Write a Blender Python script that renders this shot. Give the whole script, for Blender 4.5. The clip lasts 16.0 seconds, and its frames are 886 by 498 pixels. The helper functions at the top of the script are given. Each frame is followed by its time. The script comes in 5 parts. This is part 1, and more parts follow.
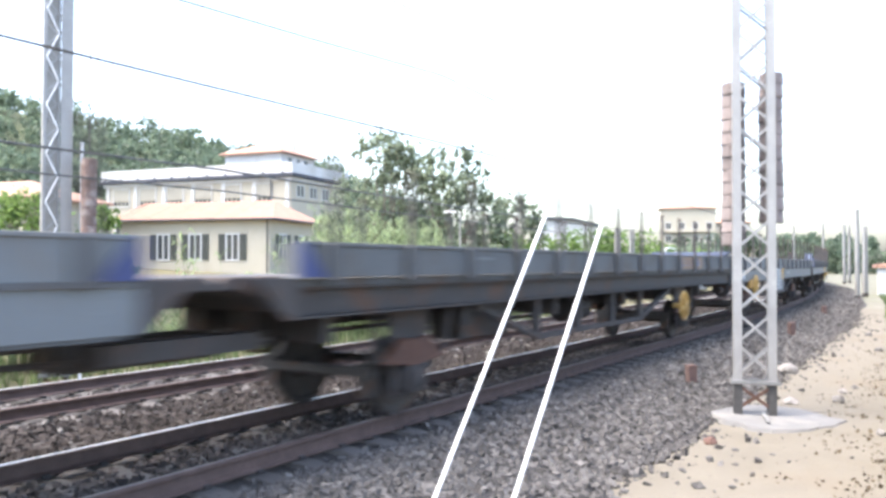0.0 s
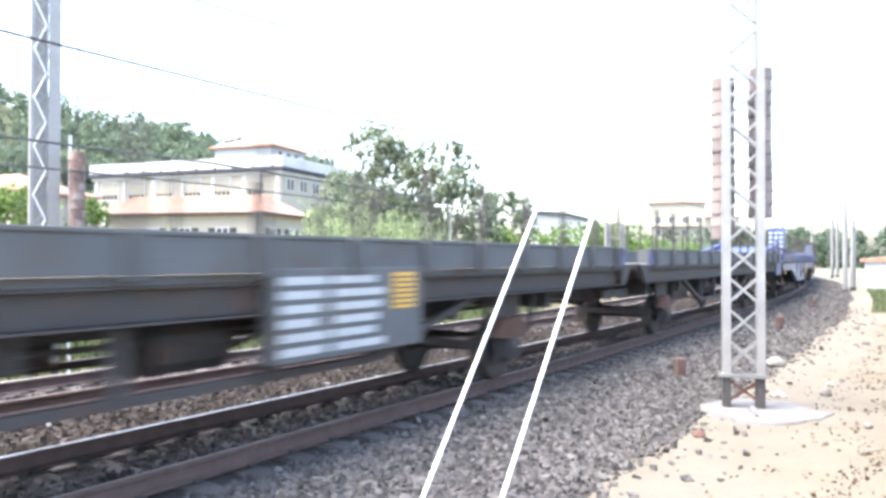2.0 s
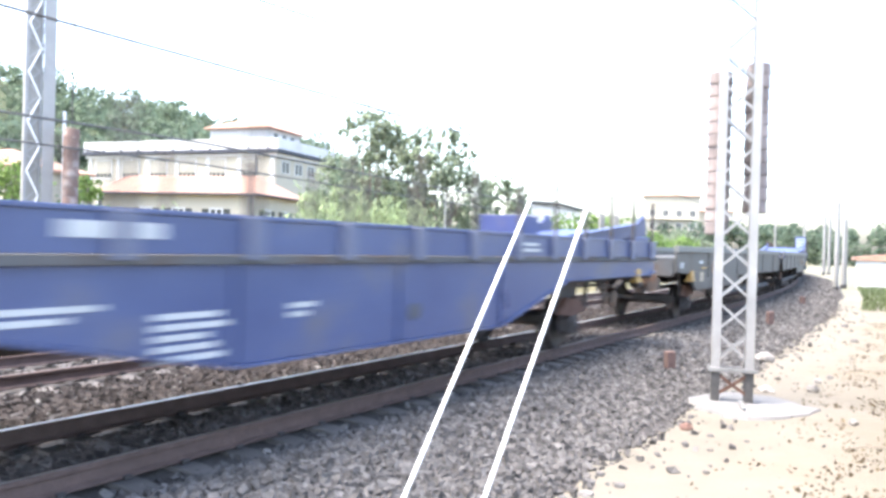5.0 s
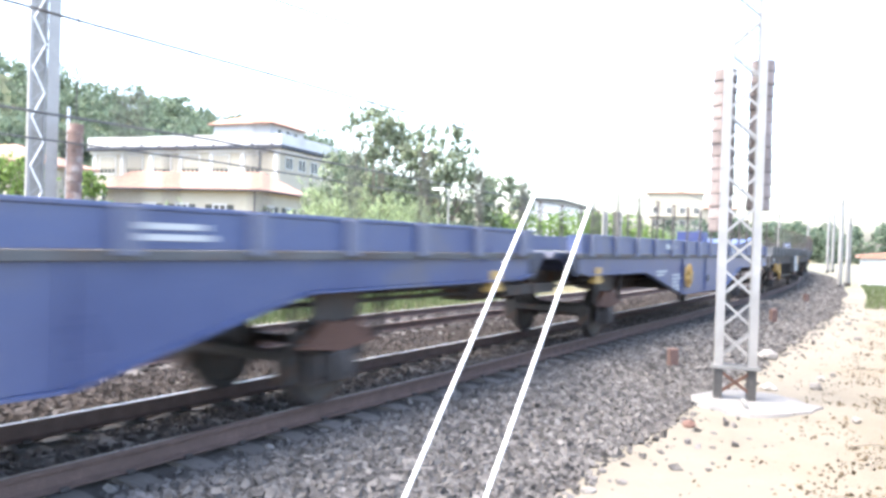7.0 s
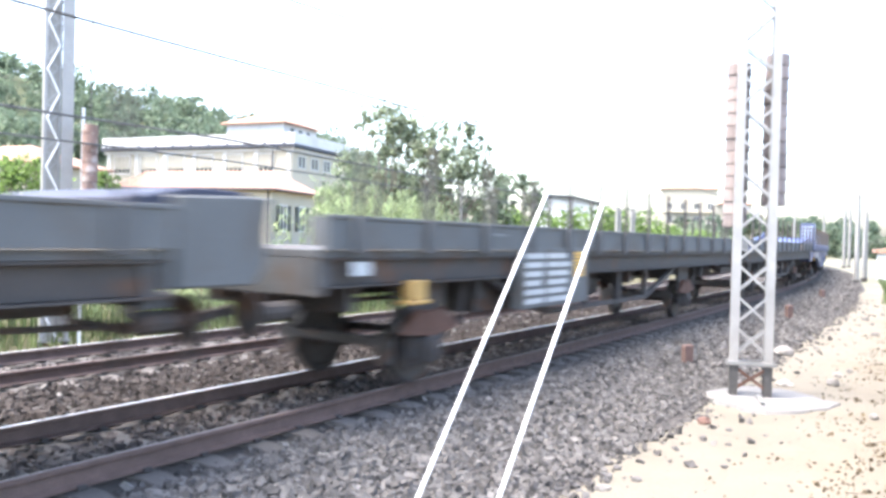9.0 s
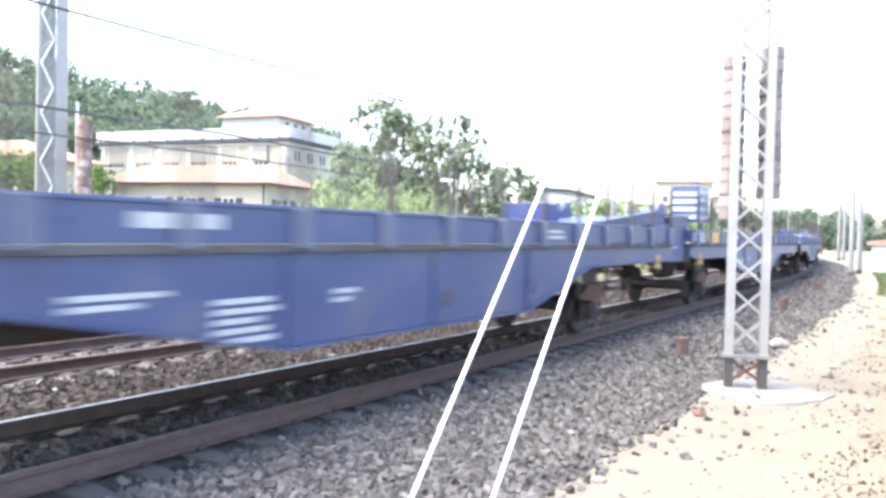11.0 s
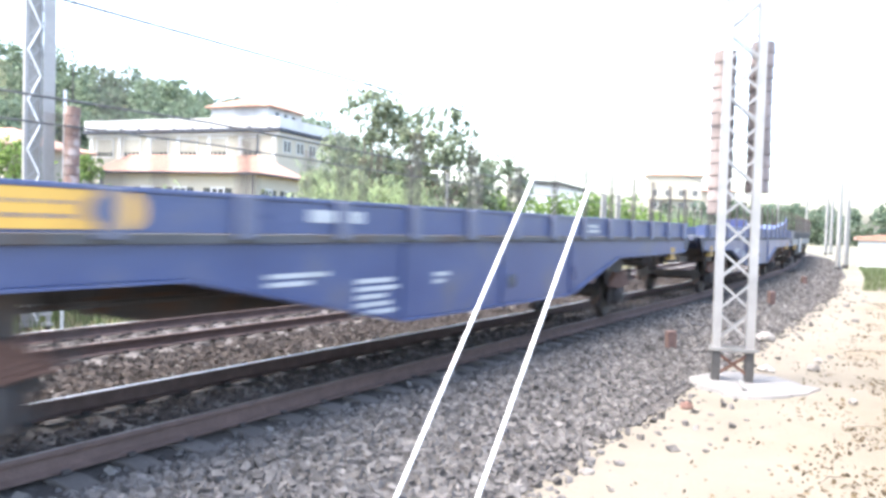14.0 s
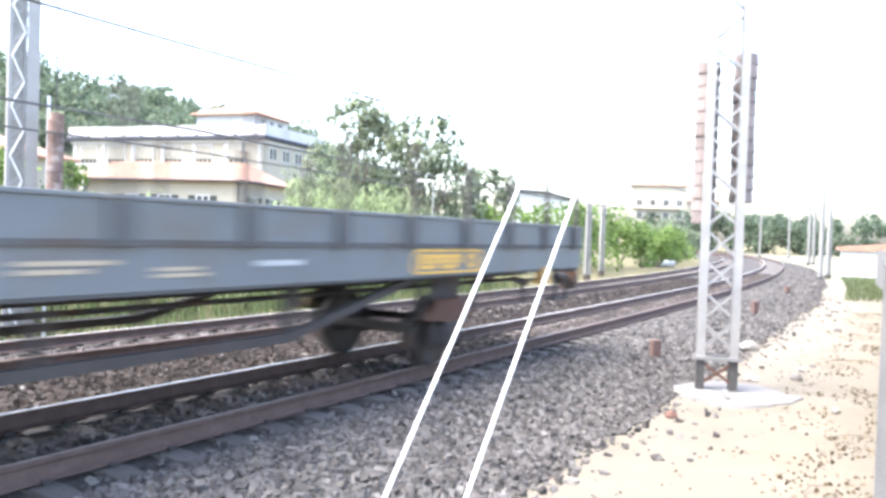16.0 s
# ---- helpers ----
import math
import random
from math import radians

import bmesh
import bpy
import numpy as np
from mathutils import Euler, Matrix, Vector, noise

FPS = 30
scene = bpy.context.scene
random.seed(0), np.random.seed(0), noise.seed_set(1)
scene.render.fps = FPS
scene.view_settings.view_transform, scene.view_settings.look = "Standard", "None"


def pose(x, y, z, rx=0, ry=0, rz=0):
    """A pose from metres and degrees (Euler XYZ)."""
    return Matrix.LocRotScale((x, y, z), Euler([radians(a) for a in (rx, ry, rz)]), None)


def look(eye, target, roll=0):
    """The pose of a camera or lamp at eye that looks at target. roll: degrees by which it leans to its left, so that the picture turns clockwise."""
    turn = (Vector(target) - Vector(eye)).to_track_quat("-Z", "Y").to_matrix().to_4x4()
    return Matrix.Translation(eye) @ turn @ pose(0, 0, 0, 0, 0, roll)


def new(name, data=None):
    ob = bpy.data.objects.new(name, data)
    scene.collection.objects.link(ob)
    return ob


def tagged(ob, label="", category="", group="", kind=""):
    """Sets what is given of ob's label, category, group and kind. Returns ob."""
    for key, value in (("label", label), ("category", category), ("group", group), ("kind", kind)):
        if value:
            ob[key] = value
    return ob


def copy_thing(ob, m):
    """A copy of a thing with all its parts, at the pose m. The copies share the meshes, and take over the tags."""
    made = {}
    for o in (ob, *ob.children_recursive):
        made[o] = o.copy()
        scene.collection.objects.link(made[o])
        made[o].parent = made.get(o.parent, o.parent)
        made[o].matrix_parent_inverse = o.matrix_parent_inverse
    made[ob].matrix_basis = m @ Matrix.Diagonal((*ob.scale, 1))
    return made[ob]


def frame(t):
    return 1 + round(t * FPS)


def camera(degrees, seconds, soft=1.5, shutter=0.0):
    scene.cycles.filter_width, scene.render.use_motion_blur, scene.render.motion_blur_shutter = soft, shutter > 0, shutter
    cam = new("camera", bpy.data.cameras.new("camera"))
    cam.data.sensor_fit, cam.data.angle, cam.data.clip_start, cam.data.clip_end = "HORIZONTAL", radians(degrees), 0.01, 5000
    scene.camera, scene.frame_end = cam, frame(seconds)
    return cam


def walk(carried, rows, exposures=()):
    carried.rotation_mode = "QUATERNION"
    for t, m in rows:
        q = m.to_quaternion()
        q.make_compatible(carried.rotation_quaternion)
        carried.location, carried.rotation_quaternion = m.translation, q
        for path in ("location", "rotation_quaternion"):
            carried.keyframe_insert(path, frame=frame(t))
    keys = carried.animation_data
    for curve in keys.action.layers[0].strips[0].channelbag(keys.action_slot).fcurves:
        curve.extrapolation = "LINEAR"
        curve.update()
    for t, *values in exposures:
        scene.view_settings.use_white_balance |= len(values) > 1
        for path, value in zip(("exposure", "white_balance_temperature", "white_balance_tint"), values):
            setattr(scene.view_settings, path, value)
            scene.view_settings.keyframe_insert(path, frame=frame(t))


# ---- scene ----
cam = camera(59.4, 16.0, soft=3.2, shutter=0.24)
EYE = (0.0, 0.0, 1.80)          # metres above the top of the rails
# seconds, yaw, pitch, lean: hand-held, turning on the spot
VIEW = [
    (0, 2.12, 1.08, 0.11),
    (0.5, 1.63, 1.24, 0.20),
    (1, 1.48, 0.68, 0.23),
    (1.5, 1.73, 0.59, 0.10),
    (2, 1.42, 0.64, 0.14),
    (2.5, 1.07, 0.60, 0.43),
    (3, 1.07, 0.41, 0.92),
    (3.5, 1.11, 0.08, 1.26),
    (4, 0.91, -0.12, 1.48),
    (6.5, 1.11, -0.47, 1.89),
    (7, 1.16, -0.57, 1.85),
    (7.5, 1.24, -0.66, 1.91),
    (8, 1.43, -0.72, 1.82),
    (8.5, 1.75, -0.77, 1.72),
    (9, 2.11, -0.78, 1.48),
    (11.5, 1.66, -1.34, 1.32),
    (12, 1.42, -1.37, 1.47),
    (12.5, 1.22, -1.36, 1.56),
    (13, 1.11, -1.54, 1.67),
    (13.5, 1.08, -1.77, 1.72),
    (14, 1.02, -1.82, 1.74),
    (14.5, 0.91, -1.81, 1.73),
    (15, 0.66, -1.76, 1.80),
    (15.5, 0.10, -1.22, 2.04),
    (16, 0.00, -1.15, 1.99),
]
walk(cam, [(t, pose(*EYE, 0, 0, yaw) @ pose(0, 0, 0, 90 + pitch) @ pose(0, 0, 0, 0, 0, lean)) for t, yaw, pitch, lean in VIEW],
     exposures=[(0.0, 2.5), (0.5, 2.62), (1.5, 2.77), (3.0, 2.9), (16.0, 2.9)])

# ---- light ----
world = bpy.data.worlds.new("sky")
scene.world = world
world.use_nodes = True
wn = world.node_tree.nodes
sky = wn.new("ShaderNodeTexSky")
sky.sky_type = "NISHITA"
sky.sun_disc = False
sky.sun_elevation, sky.sun_rotation = radians(66), radians(-102)
sky.air_density, sky.dust_density, sky.ozone_density = 1.0, 4.0, 1.0
world.node_tree.links.new(sky.outputs[0], wn["Background"].inputs[0])
wn["Background"].inputs[1].default_value = 0.15
sun = new("sun", bpy.data.lights.new("sun", "SUN"))
sun.data.energy, sun.data.angle, sun.data.color = 0.85, radians(55.0), (1.0, 0.94, 0.85)
SUN_AZ, SUN_EL = radians(-102), radians(66)   # from the left, high
sun.matrix_world = look((0, 0, 0), (-math.sin(SUN_AZ) * math.cos(SUN_EL), -math.cos(SUN_AZ) * math.cos(SUN_EL), -math.sin(SUN_EL)))

# ---- the line of the track ----
KNOTS = ((-620, 0), (15, 0), (40, -0.00262), (60, -0.00255), (80, -0.00218), (110, -0.00317), (150, -0.00347), (220, -0.00347), (300, 0), (760, 0))
LINE_S = np.arange(-620, 760, 0.5)
_k = np.interp(LINE_S, [a for a, b in KNOTS], [b for a, b in KNOTS])
LINE_A = np.cumsum(_k) * 0.5
_i0 = int(np.argmin(abs(LINE_S)))
LINE_A += radians(30.551) - LINE_A[_i0]
LINE_X = np.cumsum(np.sin(LINE_A)) * 0.5
LINE_Y = np.cumsum(np.cos(LINE_A)) * 0.5
LINE_X += -7.303 - LINE_X[_i0]
LINE_Y += -LINE_Y[_i0]


def on_line(s, o=0.0):
    """x, y and heading at s metres along the near track, o metres to the right of it."""
    a = float(np.interp(s, LINE_S, LINE_A))
    return (float(np.interp(s, LINE_S, LINE_X)) + o * math.cos(a), float(np.interp(s, LINE_S, LINE_Y)) - o * math.sin(a), a)


def line_pose(s, o=0.0, z=0.0, turn=0.0):
    x, y, a = on_line(s, o)
    return pose(x, y, z, 0, 0, 90 - math.degrees(a) + turn)


def side_of_line(X, Y):
    """Lateral distance and s for arrays of points."""
    keep = slice(None, None, 6)
    lx, ly, la, ls = LINE_X[keep], LINE_Y[keep], LINE_A[keep], LINE_S[keep]
    lat, along = np.zeros_like(X), np.zeros_like(X)
    for j in range(len(X)):
        i = int(np.argmin((lx - X[j]) ** 2 + (ly - Y[j]) ** 2))
        lat[j] = (X[j] - lx[i]) * math.cos(la[i]) - (Y[j] - ly[i]) * math.sin(la[i])
        along[j] = ls[i] + (X[j] - lx[i]) * math.sin(la[i]) + (Y[j] - ly[i]) * math.cos(la[i])
    return lat, along


# ---- materials ----
def material(name, dark, light, rough=0.7, metal=0.0, scale=4.0, fine=40.0, bump=0.1, stain=None, stain_scale=1.2, stain_amount=0.5, per_object=0.0, per_island=0.0, spec=0.5):
    m = bpy.data.materials.new(name)
    m.use_nodes = True
    nt = m.node_tree
    N, L = nt.nodes, nt.links.new
    b = N["Principled BSDF"]
    co = N.new("ShaderNodeTexCoord").outputs["Object"]

    def noise_at(s, detail=5.0):
        n = N.new("ShaderNodeTexNoise")
        n.inputs["Scale"].default_value, n.inputs["Detail"].default_value = s, detail
        L(co, n.inputs["Vector"])
        return n.outputs["Fac"]

    def ramp(fac, lo, hi):
        r = N.new("ShaderNodeMapRange")
        r.inputs[1].default_value, r.inputs[2].default_value = lo, hi
        L(fac, r.inputs[0])
        return r.outputs[0]

    def mix(fac, a, c):
        x = N.new("ShaderNodeMix")
        x.data_type = "RGBA"
        for sock, val in ((x.inputs[0], fac), (x.inputs[6], a), (x.inputs[7], c)):
            if isinstance(val, (int, float)):
                sock.default_value = val
            elif isinstance(val, tuple):
                sock.default_value = (*val, 1)
            else:
                L(val, sock)
        return x.outputs[2]

    big, small = noise_at(scale), noise_at(fine, 3.0)
    col = mix(ramp(big, 0.3, 0.7), dark, light)
    col = mix(ramp(small, 0.35, 0.75), col, mix(0.35, dark, light))
    if stain:
        col = mix(ramp(noise_at(stain_scale, 8.0), 0.62 - 0.25 * stain_amount, 0.72), col, stain)
    if per_object or per_island:
        src = N.new("ShaderNodeObjectInfo").outputs["Random"] if per_object else N.new("ShaderNodeNewGeometry").outputs["Random Per Island"]
        amt = per_object or per_island
        hsv = N.new("ShaderNodeHueSaturation")
        r = N.new("ShaderNodeMapRange")
        r.inputs[3].default_value, r.inputs[4].default_value = 1 - amt, 1 + amt
        L(src, r.inputs[0])
        L(r.outputs[0], hsv.inputs["Value"])
        L(col, hsv.inputs["Color"])
        col = hsv.outputs["Color"]
    L(col, b.inputs["Base Color"])
    rr = N.new("ShaderNodeMapRange")
    rr.inputs[3].default_value, rr.inputs[4].default_value = max(0.02, rough - 0.12), min(1.0, rough + 0.12)
    L(big, rr.inputs[0])
    L(rr.outputs[0], b.inputs["Roughness"])
    b.inputs["Metallic"].default_value = metal
    b.inputs["Specular IOR Level"].default_value = spec
    if bump:
        bp = N.new("ShaderNodeBump")
        bp.inputs["Strength"].default_value, bp.inputs["Distance"].default_value = bump, 0.02
        L(small, bp.inputs["Height"])
        L(bp.outputs[0], b.inputs["Normal"])
    return m


def leafy(name, dark, light):
    m = material(name, dark, light, rough=0.55, scale=0.6, fine=6.0, bump=0, per_island=0.45, spec=0.3)
    b = m.node_tree.nodes["Principled BSDF"]
    b.inputs["Transmission Weight"].default_value = 0.0
    b.inputs["Subsurface Weight"].default_value = 0.0
    tr = m.node_tree.nodes.new("ShaderNodeBsdfTranslucent")
    add = m.node_tree.nodes.new("ShaderNodeMixShader")
    add.inputs[0].default_value = 0.6
    m.node_tree.links.new(b.inputs["Base Color"].links[0].from_socket, tr.inputs[0])
    m.node_tree.links.new(b.outputs[0], add.inputs[1])
    m.node_tree.links.new(tr.outputs[0], add.inputs[2])
    m.node_tree.links.new(add.outputs[0], m.node_tree.nodes["Material Output"].inputs[0])
    return m


SAND = material("pale_sand", (0.15, 0.136, 0.11), (0.195, 0.178, 0.148), 0.95, scale=1.1, fine=26, bump=0.9, stain=(0.165, 0.14, 0.105), stain_scale=0.5, stain_amount=0.3, spec=0.1)
LITTER = material("dry_brown_litter", (0.07, 0.055, 0.036), (0.15, 0.12, 0.08), 0.95, scale=6, fine=40, bump=0.2, per_island=0.5, spec=0.1)
VERGE = material("grey_weedy_verge", (0.13, 0.125, 0.1), (0.22, 0.21, 0.175), 0.95, scale=0.8, fine=14, bump=0.6, stain=(0.12, 0.14, 0.07), stain_scale=0.4, stain_amount=0.5, spec=0.1)
SOIL = material("dry_grass_soil", (0.09, 0.085, 0.05), (0.2, 0.18, 0.11), 0.95, scale=0.5, fine=12, bump=0.6, spec=0.1)
HILL_FLOOR = material("wooded_hill_floor", (0.05, 0.06, 0.035), (0.09, 0.105, 0.06), 0.95, scale=0.2, fine=3, bump=0.5, spec=0.1)
BED = material("ballast_bed", (0.045, 0.041, 0.039), (0.08, 0.073, 0.07), 0.95, scale=6, fine=28, bump=1.0, spec=0.2)
STONE = material("ballast_stone", (0.06, 0.057, 0.055), (0.135, 0.128, 0.124), 0.9, scale=10, fine=60, bump=0.3, per_island=0.5, spec=0.3)
# Rusty stone, coloured lighter than DARK_STONE to offset shade between the rails
BROWN_STONE = material("rusty_ballast_stone", (0.045, 0.038, 0.035), (0.1, 0.084, 0.077), 0.88, scale=10, fine=60, bump=0.3, per_island=0.5, spec=0.3)
DARK_STONE = material("dark_brown_ballast_stone", (0.022, 0.018, 0.0165), (0.052, 0.043, 0.039), 0.88, scale=10, fine=60, bump=0.3, per_island=0.6, spec=0.3)
PALE_STONE = material("pale_stone", (0.17, 0.16, 0.15), (0.29, 0.275, 0.255), 0.9, scale=8, fine=50, bump=0.4, per_object=0.3)
RED_BRICK = material("broken_brick", (0.11, 0.06, 0.048), (0.19, 0.11, 0.085), 0.9, scale=8, fine=50, bump=0.5)
SLEEPER = material("weathered_concrete_sleeper", (0.085, 0.078, 0.074), (0.13, 0.12, 0.114), 0.9, scale=5, fine=40, bump=0.4, per_object=0.2)
RAIL = material("rusty_rail", (0.075, 0.05, 0.042), (0.15, 0.1, 0.085), 0.8, scale=6, fine=60, bump=0.25)
# Worn steel; its bright sky sheen is mostly put into the pale base colour
RAIL_TOP = material("worn_bright_rail_head", (0.66, 0.66, 0.65), (0.8, 0.79, 0.78), 0.35, 0.35, scale=3, fine=80, bump=0.03)
RAIL_TOP_DULL = material("dull_rail_head", (0.16, 0.125, 0.11), (0.27, 0.22, 0.2), 0.5, 0.6, scale=3, fine=80, bump=0.05)
GALV = material("galvanised_steel", (0.29, 0.284, 0.272), (0.4, 0.392, 0.375), 0.5, 0.3, scale=3, fine=25, bump=0.05)
GALV_BEIGE = material("beige_grey_steel", (0.24, 0.23, 0.205), (0.33, 0.315, 0.285), 0.6, 0.1, scale=3, fine=25, bump=0.05)
GALV_GREY = material("dull_galvanised_steel", (0.2, 0.2, 0.195), (0.3, 0.3, 0.29), 0.6, 0.3, scale=3, fine=25, bump=0.05)
GALV_DARK = material("dark_steel_foot", (0.05, 0.05, 0.05), (0.12, 0.115, 0.11), 0.7, 0.3, scale=8, fine=40, bump=0.2)
WHITE_ROD = material("white_painted_rod", (0.78, 0.78, 0.77), (0.86, 0.86, 0.85), 0.45, scale=5, fine=40, bump=0.03)
RED_RUST = material("red_rust", (0.19, 0.12, 0.095), (0.32, 0.215, 0.18), 0.85, scale=5, fine=40, bump=0.3, stain=(0.5, 0.44, 0.4), stain_scale=4, stain_amount=0.5, per_object=0.25)
# Rust tone washed out in the colour to carry the glare
RUST_WEIGHT = material("rusty_cast_weight", (0.2, 0.165, 0.153), (0.29, 0.245, 0.23), 0.85, scale=9, fine=50, bump=0.3, per_object=0.25)
CONCRETE = material("pale_concrete", (0.135, 0.134, 0.131), (0.195, 0.192, 0.187), 0.9, scale=2.5, fine=40, bump=0.3, stain=(0.23, 0.22, 0.2), stain_amount=0.3)
RUST_POST = material("rust_brown_post", (0.12, 0.075, 0.065), (0.2, 0.13, 0.11), 0.85, scale=7, fine=50, bump=0.3)
WIRE = material("copper_wire", (0.06, 0.055, 0.05), (0.12, 0.11, 0.1), 0.6, 0.5, bump=0)
CABLE = material("dark_grey_cable", (0.07, 0.07, 0.07), (0.13, 0.13, 0.13), 0.6, 0.2, bump=0)
GREY = material("grey_wagon_paint", (0.117, 0.13, 0.14), (0.162, 0.178, 0.188), 0.5, scale=1.6, fine=30, bump=0.08, stain=(0.13, 0.115, 0.1), stain_scale=1.5, stain_amount=0.35, per_object=0.06)
DARK_GREY = material("sooty_wagon_paint", (0.075, 0.078, 0.082), (0.125, 0.13, 0.134), 0.85, scale=1.6, fine=30, bump=0.1, spec=0.2, stain=(0.09, 0.065, 0.05), stain_scale=1.5, stain_amount=0.5)
DULL_GREY = material("dull_sooty_grey_paint", (0.088, 0.094, 0.098), (0.128, 0.134, 0.137), 0.65, scale=1.6, fine=30, bump=0.08, stain=(0.09, 0.08, 0.07), stain_scale=1.5, stain_amount=0.4, per_object=0.06, spec=0.3)
OLIVE = material("dull_grey_brown_wagon_paint", (0.07, 0.067, 0.061), (0.105, 0.1, 0.09), 0.6, scale=1.6, fine=30, bump=0.08, stain=(0.07, 0.056, 0.046), stain_amount=0.4)
GREY_BROWN = material("pale_grey_brown_flange_paint", (0.125, 0.128, 0.12), (0.17, 0.17, 0.16), 0.55, scale=1.6, fine=30, bump=0.06)
FADED_ORANGE = material("faded_orange_paint", (0.2, 0.13, 0.085), (0.27, 0.18, 0.12), 0.6, scale=3, fine=40, bump=0.03)
NAVY = material("sooty_navy_paint", (0.016, 0.02, 0.042), (0.028, 0.034, 0.065), 0.55, scale=2, fine=30, bump=0.06)
BLUE = material("blue_wagon_paint", (0.045, 0.064, 0.15), (0.077, 0.105, 0.21), 0.32, scale=1.2, fine=25, bump=0.06, stain=(0.1, 0.105, 0.145), stain_scale=1.2, stain_amount=0.3, per_object=0.05)
DEEP_BLUE = material("deep_blue_plate_paint", (0.027, 0.039, 0.125), (0.044, 0.062, 0.178), 0.4, scale=1.5, fine=25, bump=0.06, stain=(0.07, 0.07, 0.13), stain_amount=0.3)
STAKE_BLUE = material("grey_blue_stake_paint", (0.1, 0.115, 0.17), (0.14, 0.155, 0.22), 0.5, scale=2, fine=30, bump=0.05)
# Grimy steel, its base colour lifted to stand in for veiling glare
GEAR = material("grimy_running_gear", (0.042, 0.039, 0.039), (0.085, 0.076, 0.072), 0.75, 0.2, scale=5, fine=35, bump=0.3, stain=(0.1, 0.055, 0.035), stain_scale=3, stain_amount=0.35)
RUST_GEAR = material("rusty_spring_gear", (0.085, 0.045, 0.032), (0.17, 0.09, 0.065), 0.85, scale=6, fine=40, bump=0.3)
TYRE = material("steel_wheel_tread", (0.06, 0.056, 0.052), (0.12, 0.11, 0.1), 0.6, 0.4, scale=4, fine=30, bump=0.05)
YELLOW = material("dull_yellow_paint", (0.4, 0.25, 0.07), (0.52, 0.34, 0.11), 0.5, scale=4, fine=40, bump=0.08, stain=(0.28, 0.16, 0.06), stain_amount=0.3)
LETTER_TAN = material("faded_tan_lettering", (0.34, 0.28, 0.2), (0.46, 0.39, 0.29), 0.6, scale=5, fine=40, bump=0.02)
ORANGE = material("amber_plate_paint", (0.64, 0.36, 0.06), (0.76, 0.46, 0.1), 0.45, scale=3, fine=40, bump=0.03, stain=(0.35, 0.22, 0.1), stain_amount=0.3)
NOTICE = material("white_notice", (0.36, 0.38, 0.39), (0.5, 0.52, 0.53), 0.5, scale=5, fine=40, bump=0.02)
# Sky light on the slats is put into this pale blue colour
SKYLIT_SLAT = material("pale_blue_slat_paint", (0.32, 0.38, 0.5), (0.46, 0.52, 0.62), 0.4, scale=3, fine=30, bump=0.03)
PLASTER = material("cream_plaster", (0.4, 0.368, 0.295), (0.47, 0.438, 0.36), 0.9, scale=0.5, fine=12, bump=0.1, stain=(0.4, 0.36, 0.28), stain_scale=0.5, stain_amount=0.25)
WHITE_PLASTER = material("white_plaster", (0.52, 0.525, 0.52), (0.6, 0.605, 0.6), 0.9, scale=0.5, fine=12, bump=0.1, stain=(0.42, 0.415, 0.39), stain_scale=0.4, stain_amount=0.25)
ROOF_TILE = material("terracotta_roof", (0.3, 0.17, 0.118), (0.4, 0.245, 0.178), 0.85, scale=1.5, fine=14, bump=0.3, per_object=0.1)
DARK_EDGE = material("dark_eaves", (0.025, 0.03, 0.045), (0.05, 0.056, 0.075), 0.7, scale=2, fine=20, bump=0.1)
SHUTTER = material("dark_green_shutter", (0.03, 0.035, 0.03), (0.06, 0.065, 0.055), 0.6, scale=6, fine=40, bump=0.1)
BLIND = material("pale_window_blind", (0.33, 0.31, 0.255), (0.4, 0.375, 0.32), 0.8, scale=1, fine=20, bump=0.1)
GLASS = material("window_glass", (0.04, 0.045, 0.047), (0.08, 0.085, 0.085), 0.08, scale=0.8, fine=5, bump=0)
BARK = material("grey_brown_bark", (0.15, 0.13, 0.105), (0.26, 0.235, 0.195), 0.9, scale=5, fine=30, bump=0.6)
# Leaf colour raised and greyed to carry the glare over the trees
LEAF = leafy("broad_leaves", (0.175, 0.215, 0.145), (0.255, 0.295, 0.2))
LEAF_BRIGHT = leafy("fresh_green_leaves", (0.12, 0.19, 0.055), (0.21, 0.3, 0.1))
# Far leaves lightened in colour in place of distance haze
LEAF_FAR = leafy("far_wood_leaves", (0.1, 0.14, 0.095), (0.16, 0.205, 0.14))
GRASS = leafy("grass_blades", (0.085, 0.115, 0.05), (0.16, 0.195, 0.09))
REED = leafy("reed_blades", (0.2, 0.26, 0.13), (0.32, 0.39, 0.22))


